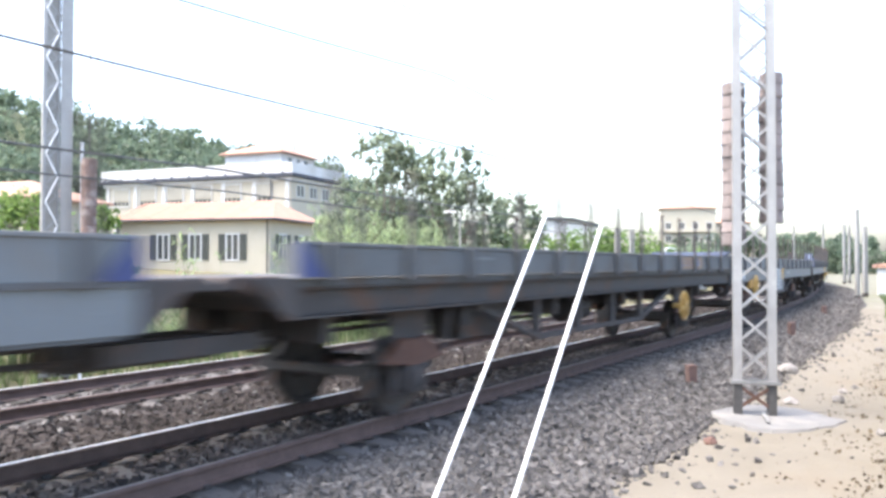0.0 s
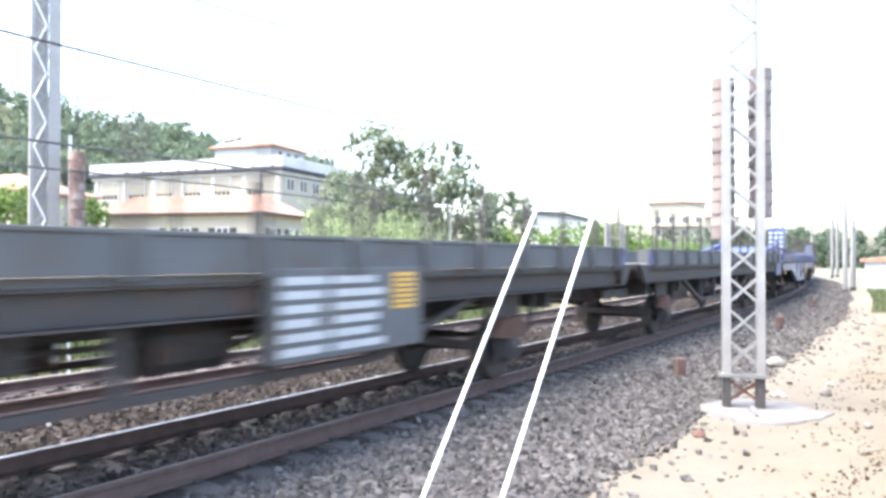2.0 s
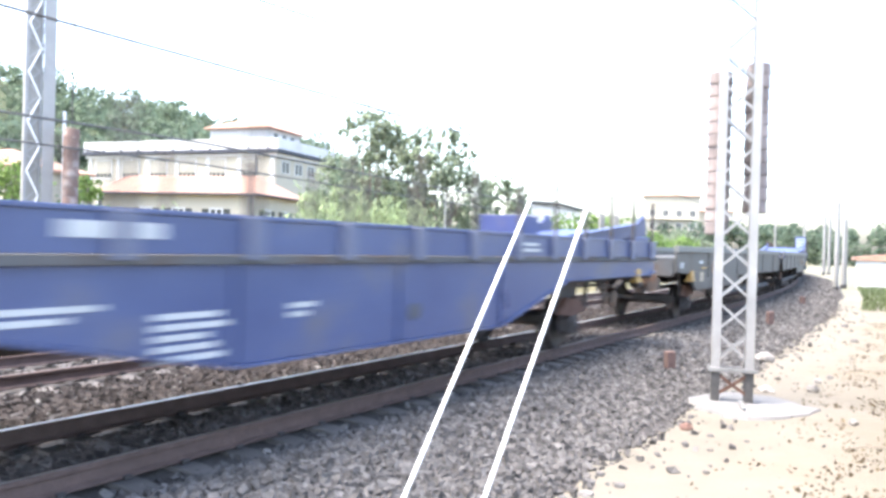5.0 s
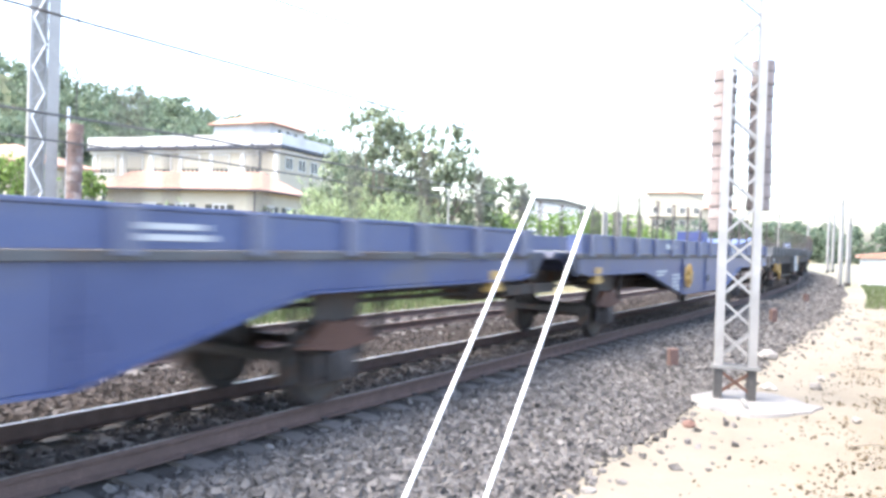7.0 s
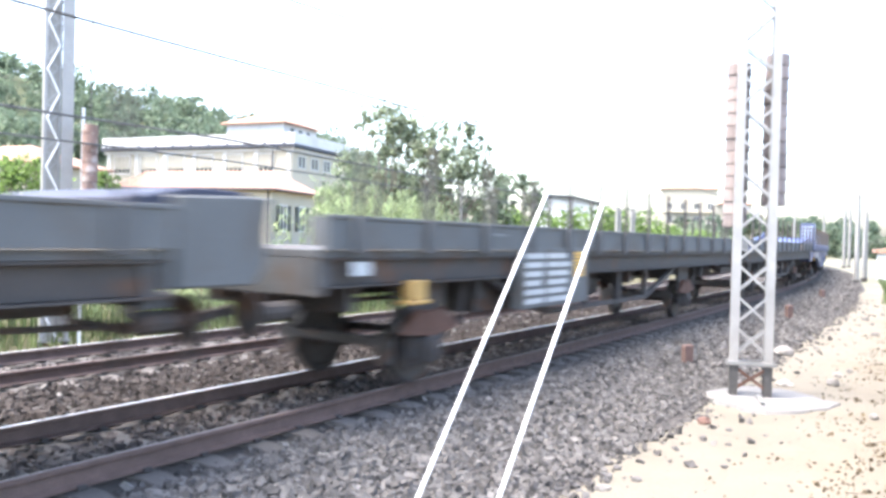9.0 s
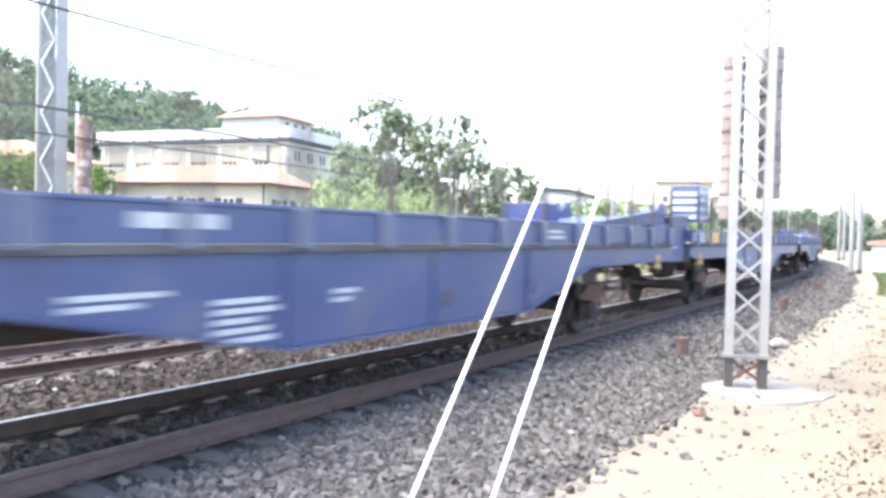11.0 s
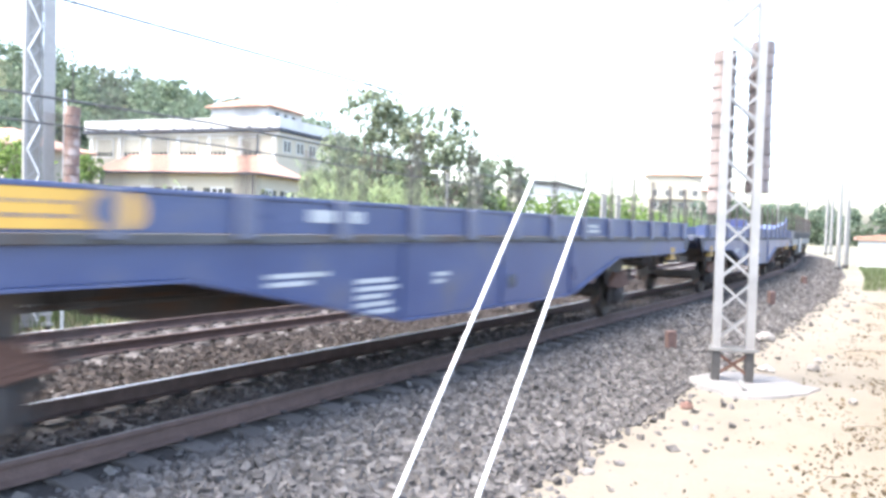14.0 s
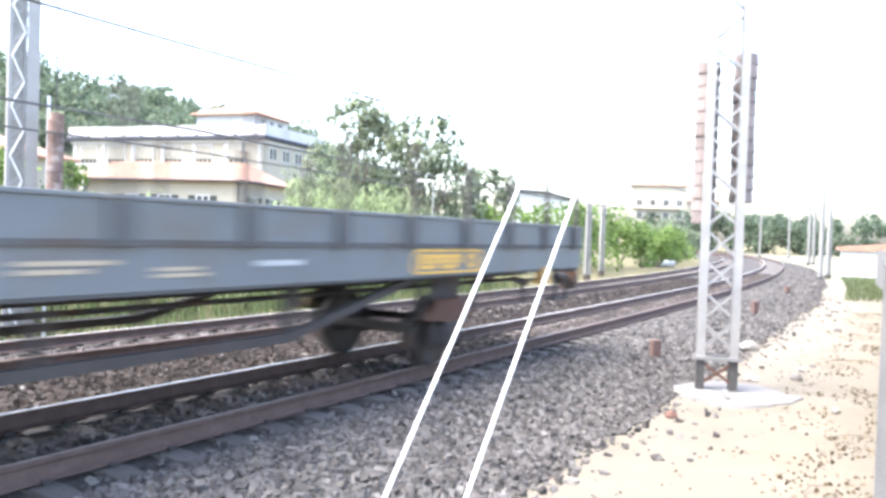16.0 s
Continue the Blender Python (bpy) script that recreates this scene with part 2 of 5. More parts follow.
# ---- mesh helpers ----
class Shape:
    def __init__(self):
        self.v, self.f, self.k = [], [], []

    def add(self, verts, faces, slot=0):
        n = len(self.v)
        self.v += [tuple(p) for p in verts]
        self.f += [tuple(i + n for i in f) for f in faces]
        self.k += [slot] * len(faces)
        return self

    def box(self, x0, y0, z0, x1, y1, z1, slot=0):
        v = [(x, y, z) for z in (z0, z1) for y in (y0, y1) for x in (x0, x1)]
        return self.add(v, [(0, 2, 3, 1), (4, 5, 7, 6), (0, 1, 5, 4), (2, 6, 7, 3), (0, 4, 6, 2), (1, 3, 7, 5)], slot)

    def prism(self, pts, y0, y1, slot=0):
        """A profile in x, z drawn out along y."""
        n = len(pts)
        v = [(x, y0, z) for x, z in pts] + [(x, y1, z) for x, z in pts]
        f = [tuple(range(n)), tuple(range(2 * n - 1, n - 1, -1))] + [(i, i + n, (i + 1) % n + n, (i + 1) % n) for i in range(n)]
        return self.add(v, f, slot)

    def rod(self, p, q, r, n=8, r2=None, slot=0):
        p, q = Vector(p), Vector(q)
        rot = (q - p).to_track_quat("Z", "Y")
        r2 = r if r2 is None else r2
        v = []
        for c, rad in ((p, r), (q, r2)):
            v += [c + rot @ Vector((rad * math.cos(2 * math.pi * i / n), rad * math.sin(2 * math.pi * i / n), 0)) for i in range(n)]
        f = [(i, (i + 1) % n, (i + 1) % n + n, i + n) for i in range(n)] + [tuple(range(n))[::-1], tuple(range(n, 2 * n))]
        return self.add(v, f, slot)

    def bar(self, p, q, w, h, slot=0):
        """A flat bar from p to q."""
        p, q = Vector(p), Vector(q)
        rot = (q - p).to_track_quat("Z", "Y")
        v = [c + rot @ Vector((a * w / 2, b * h / 2, 0)) for c in (p, q) for a, b in ((-1, -1), (1, -1), (1, 1), (-1, 1))]
        return self.add(v, [(0, 3, 2, 1), (4, 5, 6, 7), (0, 1, 5, 4), (1, 2, 6, 5), (2, 3, 7, 6), (3, 0, 4, 7)], slot)

    def tube(self, path, r, n=6):
        path = [Vector(p) for p in path]
        v, m = [], len(path)
        for i, p in enumerate(path):
            rot = (path[min(i + 1, m - 1)] - path[max(i - 1, 0)]).to_track_quat("Z", "Y")
            v += [p + rot @ Vector((r * math.cos(2 * math.pi * k / n), r * math.sin(2 * math.pi * k / n), 0)) for k in range(n)]
        f = [(j * n + i, j * n + (i + 1) % n, (j + 1) * n + (i + 1) % n, (j + 1) * n + i) for j in range(m - 1) for i in range(n)]
        return self.add(v, f + [tuple(range(n))[::-1], tuple(range((m - 1) * n, m * n))])

    def lathe_y(self, profile, n=24, slot=0):
        """Rings of (radius, y) round the y axis."""
        m = len(profile)
        v = [(r * math.cos(2 * math.pi * i / n), y, r * math.sin(2 * math.pi * i / n)) for r, y in profile for i in range(n)]
        f = [(j * n + i, j * n + (i + 1) % n, (j + 1) * n + (i + 1) % n, (j + 1) * n + i) for j in range(m - 1) for i in range(n)]
        f += [tuple(range(n))[::-1], tuple(range((m - 1) * n, m * n))]
        return self.add(v, f, slot)


def part(name, shape, mats, parent=None, label="", bevel=0.0, smooth=False, at=None):
    me = bpy.data.meshes.new(name)
    me.from_pydata(shape.v, [], shape.f)
    for m in (mats if isinstance(mats, (list, tuple)) else [mats]):
        me.materials.append(m)
    if any(shape.k):
        me.polygons.foreach_set("material_index", shape.k)
    if bevel or len(shape.f) < 4000:
        bm = bmesh.new()
        bm.from_mesh(me)
        bmesh.ops.recalc_face_normals(bm, faces=bm.faces)
        if bevel:
            bmesh.ops.bevel(bm, geom=[e for e in bm.edges if len(e.link_faces) == 2 and e.calc_face_angle(0) > 0.6], offset=bevel, segments=1, affect="EDGES")
        bm.to_mesh(me)
        bm.free()
    if smooth:
        me.shade_smooth() if len(shape.f) > 400 else me.polygons.foreach_set("use_smooth", [True] * len(me.polygons))
    ob = new(name, me)
    ob.parent = parent
    if at is not None:
        ob.matrix_basis = at
    if label:
        ob["label"] = label
    return ob


def share(ob, parent, at):
    """Another piece on the same mesh."""
    o = new(ob.name.split(".")[0], ob.data)
    o.parent = parent
    o.matrix_basis = at
    if "label" in ob:
        o["label"] = ob["label"]
    return o


def thing(name, label, category, group="", kind="", at=None):
    ob = new(name)
    ob.empty_display_size = 0.2
    if at is not None:
        ob.matrix_basis = at
    return tagged(ob, label, category, group, kind)


def sweep(profile, s0, s1, step, o=0.0, z=0.0, closed=True):
    """A profile of (offset, height) carried along the track."""
    sh, n = Shape(), len(profile)
    ss = np.arange(s0, s1 + 0.01, step)
    for s in ss:
        for a, h in profile:
            x, y, _ = on_line(s, o + a)
            sh.v.append((x, y, z + h))
    last = n if closed else n - 1
    for j in range(len(ss) - 1):
        for i in range(last):
            sh.f.append((j * n + i, j * n + (i + 1) % n, (j + 1) * n + (i + 1) % n, (j + 1) * n + i))
            sh.k.append(0)
    if closed:
        sh.f += [tuple(range(n)), tuple(range(len(sh.v) - n, len(sh.v)))[::-1]]
        sh.k += [0, 0]
    return sh


rng = np.random.default_rng(7)


def leaves(centres, radii, count, size, squash=0.8, long=1.6, loose=False):
    """Small leaf quads strewn through the shells of clumps, with gaps between them."""
    sh = Shape()
    centres, radii = np.array(centres), np.array(radii)
    w = radii ** 2 / (radii ** 2).sum()
    which = rng.choice(len(centres), count, p=w)
    d = rng.normal(size=(count, 3))
    d /= np.linalg.norm(d, axis=1)[:, None]
    rad = radii[which] * (abs(rng.normal(0, 1.1, count)) if loose else rng.uniform(0.35, 1.08, count) ** 0.6)
    pos = centres[which] + d * rad[:, None] * np.array([1, 1, squash])
    a = rng.normal(size=(count, 3))
    a /= np.linalg.norm(a, axis=1)[:, None]
    b = np.cross(a, rng.normal(size=(count, 3)))
    b /= np.linalg.norm(b, axis=1)[:, None]
    sz = size * rng.uniform(0.6, 1.4, count)[:, None]
    p0, p1, p2, p3 = pos - a * sz * long / 2, pos + b * sz / 2, pos + a * sz * long / 2, pos - b * sz / 2
    sh.v = np.stack([p0, p1, p2, p3], 1).reshape(-1, 3).tolist()
    sh.f = [(4 * i, 4 * i + 1, 4 * i + 2, 4 * i + 3) for i in range(count)]
    sh.k = [0] * count
    return sh


def stones(points, sizes, squash=0.65):
    """Angular stones, eight-cornered lumps of twelve triangles or so, as one mesh."""
    base = np.array([(-1, -1, -1), (1, -1, -1), (1, 1, -1), (-1, 1, -1), (-1, -1, 1), (1, -1, 1), (1, 1, 1), (-1, 1, 1)], float) * 0.5
    faces = [(0, 3, 2, 1), (4, 5, 6, 7), (0, 1, 5, 4), (1, 2, 6, 5), (2, 3, 7, 6), (3, 0, 4, 7)]
    n = len(points)
    v = base[None] * rng.uniform(0.55, 1.25, (n, 8, 1)) + rng.uniform(-0.12, 0.12, (n, 8, 3))
    v *= np.array([1.15, 0.9, squash])
    q = rng.normal(size=(n, 4))
    q[:, :2] *= 0.5
    q /= np.linalg.norm(q, axis=1)[:, None]
    w, x, y, z = q[:, 3], q[:, 0], q[:, 1], q[:, 2]
    R = np.stack([1 - 2 * (y * y + z * z), 2 * (x * y - w * z), 2 * (x * z + w * y), 2 * (x * y + w * z), 1 - 2 * (x * x + z * z), 2 * (y * z - w * x),
                  2 * (x * z - w * y), 2 * (y * z + w * x), 1 - 2 * (x * x + y * y)], 1).reshape(n, 3, 3)
    v = np.einsum("nij,nkj->nki", R, v) * np.asarray(sizes)[:, None, None] + np.asarray(points)[:, None, :]
    sh = Shape()
    sh.v = v.reshape(-1, 3).tolist()
    sh.f = [tuple(8 * i + c for c in f) for i in range(n) for f in faces]
    sh.k = [0] * len(sh.f)
    return sh


# ---- ground ----
def bed_height(lat):
    """Height of the ballast across both tracks."""
    return float(np.interp(lat, (-8.2, -6.4, -5.5, -2.9, -2.1, -1.3, -0.84, -0.66, 0.66, 0.84, 1.35, 1.75, 3.3, 4.2), (-0.95, -0.3, -0.23, -0.24, -0.25, -0.24, -0.245, -0.225, -0.225, -0.25, -0.235, -0.2, -0.42, -0.6)))


def ground_height(lat, s, x, y):
    base = np.interp(lat, (-400, -60, -26, -12, -8.5, -7, 2.5, 3.4, 8, 60, 300), (6, 2.0, 0.4, -0.35, -0.66, -0.72, -0.66, -0.45, -0.4, -0.4, 1.0))
    return base + 0.025 * np.sin(1.3 * x + 0.7 * y) * np.sin(0.9 * y - 0.4 * x) + 0.012 * np.sin(4.1 * x) * np.sin(3.7 * y + 1)


def build_ground():
    n = 150
    u = np.linspace(-1, 1, n)
    w = np.sinh(u * 6.2) / np.sinh(6.2) * 2400
    X, Y = [g.ravel() for g in np.meshgrid(w + 2, w + 12)]
    lat, s = side_of_line(X, Y)
    Z = ground_height(lat, s, X, Y)
    sh = Shape()
    sh.v = np.stack([X, Y, Z], 1).tolist()
    for j in range(n - 1):
        for i in range(n - 1):
            a = j * n + i
            sh.f.append((a, a + 1, a + n + 1, a + n))
            far = abs(w[i]) > 120 or abs(w[j]) > 160
            sh.k.append(1 if lat[a] <= 0 or far else (2 if s[a] > 46 else 0))
    tagged(part("ground", sh, [SAND, SOIL, VERGE], smooth=True), "pale sandy ground with dry soil beyond the tracks", "ground", kind="structure")


build_ground()
BED_PROFILE = [(a, bed_height(a)) for a in (-8.2, -6.4, -5.5, -4.2, -2.9, -2.1, -1.3, -0.84, -0.66, 0, 0.66, 0.84, 1.35, 1.75, 2.5, 3.3, 4.2)]
tagged(part("ballast_bed", sweep(BED_PROFILE, -60, 330, 2.0, closed=False), BED), "dark crushed-stone bed under two railway tracks", "ballast", kind="structure")


def strew(count, s0, s1, o0, o1, size, near_bias=1.0):
    s = s0 + (s1 - s0) * rng.uniform(0, 1, count) ** near_bias
    o = rng.uniform(o0, o1, count)
    # leave the rails themselves free
    for c in (-4.95, -3.45, -0.7525, 0.7525):
        hit = abs(o - c) < 0.11
        o[hit] += 0.2
    p = []
    for a, b in zip(s, o):
        x, y, _ = on_line(a, b)
        p.append((x, y, bed_height(b)))
    return np.array(p), size * rng.uniform(0.6, 1.5, count)


def build_stones():
    jobs = (
        ("loose_ballast", STONE, "grey angular crushed stone beside the track", ((16000, 4.2, 18, 1.15, 3.4, 0.062, 1.0), (420, 4.2, 18, 0.88, 1.2, 0.05, 1.0), (5000, -14, 4.2, 1.0, 3.5, 0.075, 1.0), (8500, 18, 42, 1.0, 3.5, 0.08, 1.3), (7000, 42, 85, 1.0, 3.5, 0.1, 1.2), (600, 5, 26, -0.6, 0.6, 0.05, 1.0))),
        ("rusty_ballast", BROWN_STONE, "rust-stained crushed stone between the rails", ((5200, 4.5, 26, -0.62, 0.62, 0.055, 1.0), (2500, 26, 60, -0.6, 0.6, 0.07, 1.2))),
        ("dark_ballast", DARK_STONE, "dark brown crushed stone between the two tracks", ((9000, 4.2, 20, -3.3, -0.9, 0.066, 1.0), (4500, 20, 48, -3.3, -0.9, 0.085, 1.3), (1500, 8, 30, -6.6, -5.1, 0.07, 1.2), (4500, 8, 36, -4.75, -3.65, 0.07, 1.2))),
    )
    for name, mat, label, sets in jobs:
        P, Z = zip(*[strew(*a) for a in sets])
        tagged(part(name, stones(np.concatenate(P), np.concatenate(Z)), mat), label, "ballast", kind="stuff")
    # pale chips scattered over the ballast and grit on the sand
    P, Z = strew(260, 4.5, 30, -3.2, 3.4, 0.06)
    P[:, 2] += 0.02
    tagged(part("pale_chips", stones(P, Z), PALE_STONE), "few pale chips lying on the dark ballast", "ballast", kind="stuff")
    pts, size = [], []
    for k in range(4700):
        s, o = rng.uniform(3, 45), 3.2 + abs(rng.normal(0, 1.3 if k < 700 else (0.22 + 0.35 * max(0.0, noise.noise(Vector((s * 0.9, 7.0, 0.0)))))))
        x, y, _a = on_line(s, o)
        z = ground_height(np.array([o]), 0, np.array([x]), np.array([y]))[0]
        pts.append((x, y, z))
        size.append(0.03 * rng.uniform(0.4, 1.4) if o > 3.6 else 0.055 * rng.uniform(0.6, 1.3))
    for k in range(1000):
        s, o = rng.uniform(3, 40), 3.25 + rng.exponential(0.26)
        x, y, _a = on_line(s, o)
        pts.append((x, y, ground_height(np.array([o]), 0, np.array([x]), np.array([y]))[0] + 0.01))
        size.append(0.07 * rng.uniform(0.5, 1.3))
    tagged(part("grit", stones(np.array(pts), np.array(size)), STONE), "small grey grit strewn over the sand", "gravel", kind="stuff")
    pts, size = [], []
    for _ in range(5200):
        s, o = rng.uniform(3.5, 34), 6.25 - abs(rng.normal(0, 0.75))
        if noise.noise(Vector((s * 0.8, o * 1.6, 3.0))) < -0.05 or o < 3.8:
            continue
        x, y, _a = on_line(s, o)
        pts.append((x, y, ground_height(np.array([o]), 0, np.array([x]), np.array([y]))[0] + 0.004))
        size.append(0.042 * rng.uniform(0.25, 1.0) ** 1.5 * (1.6 if rng.uniform() < 0.06 else 1.0))
    tagged(part("litter", stones(np.array(pts), np.array(size), 0.25), LITTER), "dry brown plant litter strewn on the sand", "litter", kind="stuff")


build_stones()


# ---- the two tracks ----
def build_track(name, o, label, bright):
    tr = thing(name, label, "railway track", kind="structure")
    prof = [(-0.075, -0.172), (0.075, -0.172), (0.075, -0.16), (0.012, -0.14), (0.009, -0.045), (0.035, -0.035), (0.035, -0.008), (0.028, -0.001), (-0.028, -0.001), (-0.035, -0.008), (-0.035, -0.035), (-0.009, -0.045), (-0.012, -0.14), (-0.075, -0.16)]
    for side in (1, -1):
        rail = part("rail", sweep(prof, -60, 330, 1.0, o + side * 0.7525), RAIL, tr, "rust-brown steel rail")
        band = [(-0.02, 0.0), (0.016, 0.0), (0.016, 0.003), (-0.02, 0.003)]
        part("rail_head", sweep(band, -60, 330, 1.0, o + side * 0.7525), RAIL_TOP if side * bright < 0 else RAIL_TOP_DULL, rail, "worn running surface with painted bright sheen" if side * bright < 0 else "dull brown running surface")
    slp = Shape()
    slp.prism([(-1.15, -0.36), (1.15, -0.36), (1.15, -0.2), (0.95, -0.168), (0.5, -0.172), (0.35, -0.19), (-0.35, -0.19), (-0.5, -0.172), (-0.95, -0.168), (-1.15, -0.2)], -0.12, 0.12)
    first = part("sleeper", slp, SLEEPER, tr, "half-buried grey concrete sleeper", bevel=0.012)
    clip = Shape()
    for a in (-1, 1):
        for b in (-1, 1):
            clip.box(a * 0.7525 + b * 0.05, -0.035, -0.155, a * 0.7525 + b * 0.1, 0.035, -0.125)
    k = 0
    for s in np.arange(-3, 105, 0.6):
        m = line_pose(s + rng.uniform(-0.02, 0.02), o, -0.026 + rng.uniform(-0.012, 0.006), -90)
        if k == 0:
            first.matrix_basis = m
            fast = part("fastening", clip, GEAR, first, "dark rail clips")
        else:
            sl = share(first, tr, m)
            share(fast, sl, Matrix.Identity(4))
        k += 1


build_track("near_track", 0.0, "railway track of rusty rails on concrete sleepers", 1)
build_track("far_track", -4.2, "second railway track with brown rails in ballast", 1)


# ---- masts and overhead line ----
def build_mast(at, height, foot_h, half, taper, label, group="", wide=0.085):
    """Two channel legs joined by lattice bars; local x across the legs."""
    mast = thing("catenary_mast", label, "mast", group, at=at)
    top = half * taper
    legs = []
    for sx in (-1, 1):
        for nm, z0, z1, mat, lab in (("leg_foot", -0.05, foot_h, GALV_DARK, "dark bare steel foot"), ("leg", foot_h, height, GALV, "pale galvanised channel leg")):
            sh = Shape()
            f0, f1 = z0 / height, z1 / height
            a, b = sx * (half + (top - half) * f0), sx * (half + (top - half) * f1)
            w, d, t = wide, 0.11, 0.012
            # web outside, two flanges turned inwards
            ring = ((-t, -d), (w, -d), (w, -d + t), (0, -d + t), (0, d - t), (w, d - t), (w, d), (-t, d))
            v = [(c - sx * xx, yy, z) for c, z in ((a, z0), (b, z1)) for xx, yy in ring]
            sh.add(v, [(0, 1, 2, 3), (0, 3, 4, 7), (4, 5, 6, 7), (8, 9, 10, 11), (8, 11, 12, 15), (12, 13, 14, 15)] + [(i, (i + 1) % 8, (i + 1) % 8 + 8, i + 8) for i in range(8)])
            legs.append(part(nm, sh, mat, mast, lab))
    step = 0.46
    z, k = foot_h + 0.12, 0
    while z + step < height - 0.1:
        e0, e1 = half + (top - half) * z / height - 0.03, half + (top - half) * (z + step) / height - 0.03
        for y, flip in ((-0.098, 1), (0.098, -1)):
            sg = flip * (1 if k % 2 else -1)
            sh = Shape().bar((-sg * e0, y, z), (sg * e1, y, z + step), 0.012, 0.034)
            part("lattice_bar", sh, GALV, mast)
            sh = Shape().bar((sg * e0, y * 0.88, z), (-sg * e1, y * 0.88, z + step), 0.012, 0.034) if flip > 0 else None
            if sh:
                part("lattice_bar", sh, GALV, mast)
        z += step
        k += 1
    part("collar", Shape().box(-half - 0.06, -0.15, foot_h - 0.01, half + 0.06, -0.115, foot_h + 0.045).box(-half - 0.06, 0.115, foot_h - 0.01, half + 0.06, 0.15, foot_h + 0.045), GALV_GREY, mast, "bolted steel collar", bevel=0.004)
    part("foot_brace", Shape().bar((-half, -0.1, 0.02), (half, -0.1, foot_h), 0.012, 0.045).bar((half, -0.085, 0.02), (-half, -0.085, foot_h), 0.012, 0.045), RUST_GEAR, mast, "crossed rusty flat bars")
    return mast


def build_weights(at, count, r, label, mat=None):
    st = thing("tension_weight_stack", label, "weight stack", at=at)
    h = 0.19
    rod_len = count * h + 4.0
    part("hanger_rod", Shape().rod((0, 0, -0.25), (0, 0, rod_len), 0.012, 6), GALV_DARK, st)
    sh = Shape()
    n = 14
    v = [(rr * math.cos(2 * math.pi * i / n), rr * math.sin(2 * math.pi * i / n), z) for rr, z in ((r * 0.97, 0), (r * 1.02, 0.02), (r * 0.97, h - 0.02), (r * 0.94, h - 0.004)) for i in range(n)]
    f = [(j * n + i, j * n + (i + 1) % n, (j + 1) * n + (i + 1) % n, (j + 1) * n + i) for j in range(3) for i in range(n)] + [tuple(range(n))[::-1], tuple(range(3 * n, 4 * n))]
    sh.add(v, f)
    disc = part("cast_weight", sh, mat or RUST_WEIGHT, st, "rusty cast-iron disc")
    for i in range(1, count):
        share(disc, st, pose(rng.normal(0, 0.006), rng.normal(0, 0.006), i * h, 0, 0, i * 40))
    return st


MAST_X, MAST_Y, _ = on_line(15.85, 4.02)
near_mast = build_mast(pose(MAST_X - 0.06, MAST_Y, -0.36, 0, 0, -14), 10.2, 0.42, 0.282, 1.0, "tall galvanised lattice catenary mast on a concrete pad", wide=0.105)
slab = Shape()
slab_n = 22
ring = [(1.0 * math.cos(2 * math.pi * i / slab_n) * rng.uniform(0.86, 1.1), 1.0 * math.sin(2 * math.pi * i / slab_n) * rng.uniform(0.86, 1.1)) for i in range(slab_n)]
slab.add([(x, y, -0.2) for x, y in ring] + [(x * 0.88, y * 0.88, -0.03) for x, y in ring], [tuple(range(slab_n, 2 * slab_n))] + [(i, (i + 1) % slab_n, (i + 1) % slab_n + slab_n, i + slab_n) for i in range(slab_n)])
tagged(part("concrete_pad", slab, CONCRETE, at=pose(MAST_X + 0.12, MAST_Y - 0.22, -0.358, 0, 0, 20)), "rough pale concrete pad round the mast's foot", "concrete pad")
strap = tagged(part("steel_strip", Shape().bar((0, 0, 0.012), (-0.16, -0.62, 0.012), 0.05, 0.008), GALV_GREY, at=pose(MAST_X + 0.0, MAST_Y - 0.18, -0.365)), "flat earthing strip lying on the concrete pad", "steel strip")
build_weights(pose(MAST_X - 0.235, MAST_Y + 0.35, 2.08), 13, 0.175, "tall stack of rusty tension weights beside a mast")
build_weights(pose(MAST_X + 0.325, MAST_Y + 0.35, 2.42), 12, 0.175, "stack of rusty tension weights hanging behind a mast leg")

for gx, gy, gz, tx, tz in ((-0.3, 4.6, 0.204, 3.85, 9.57), (0.183, 4.6, 0.214, 4.35, 10.03)):
    st = thing("stay_rod", "white-painted steel stay rod running up to the mast", "stay rod", "stay rods of the mast")
    g, t = Vector((gx, gy, gz)), Vector((tx, 11.45, tz))
    g = g + (g - t) * (0.66 / (t.z - g.z))
    part("rod", Shape().rod(g, t, 0.0135, 10), WHITE_ROD, st)
    part("turnbuckle", Shape().rod(g.lerp(t, 0.012), g.lerp(t, 0.035), 0.024, 8), GALV, st, "galvanised turnbuckle")

lx, ly, _ = on_line(12.68, -8.5)
left_mast = build_mast(pose(lx - 0.13, ly - 0.05, -0.75, 0, 0, 38), 11.5, 0.3, 0.25, 0.95, "galvanised lattice catenary mast beyond the second track", wide=0.05)
part("cable_duct", Shape().box(0.06, -0.135, 0.5, 0.28, -0.118, 11.2), GALV, left_mast, "broad pale cover plate", bevel=0.004)
part("inner_leg", Shape().box(0.0, -0.13, 0.3, 0.05, -0.09, 11.2), GALV_GREY, left_mast, "grey inner leg")
for i in range(22):
    a, b = (-0.2, 0.02) if i % 2 else (0.02, -0.2)
    part("lattice_bar", Shape().rod((a, -0.115, 0.4 + i * 0.48), (b, -0.115, 0.88 + i * 0.48), 0.02, 6), WHITE_ROD, left_mast)
part("back_web", Shape().box(-0.215, -0.088, 0.35, 0.04, -0.08, 11.2), GALV_BEIGE, left_mast, "beige-grey web plate")
part("conduit", Shape().rod((0.47, -0.05, 0.0), (0.47, -0.05, 5.0), 0.033, 8), WHITE_ROD, left_mast, "thin pale conduit")
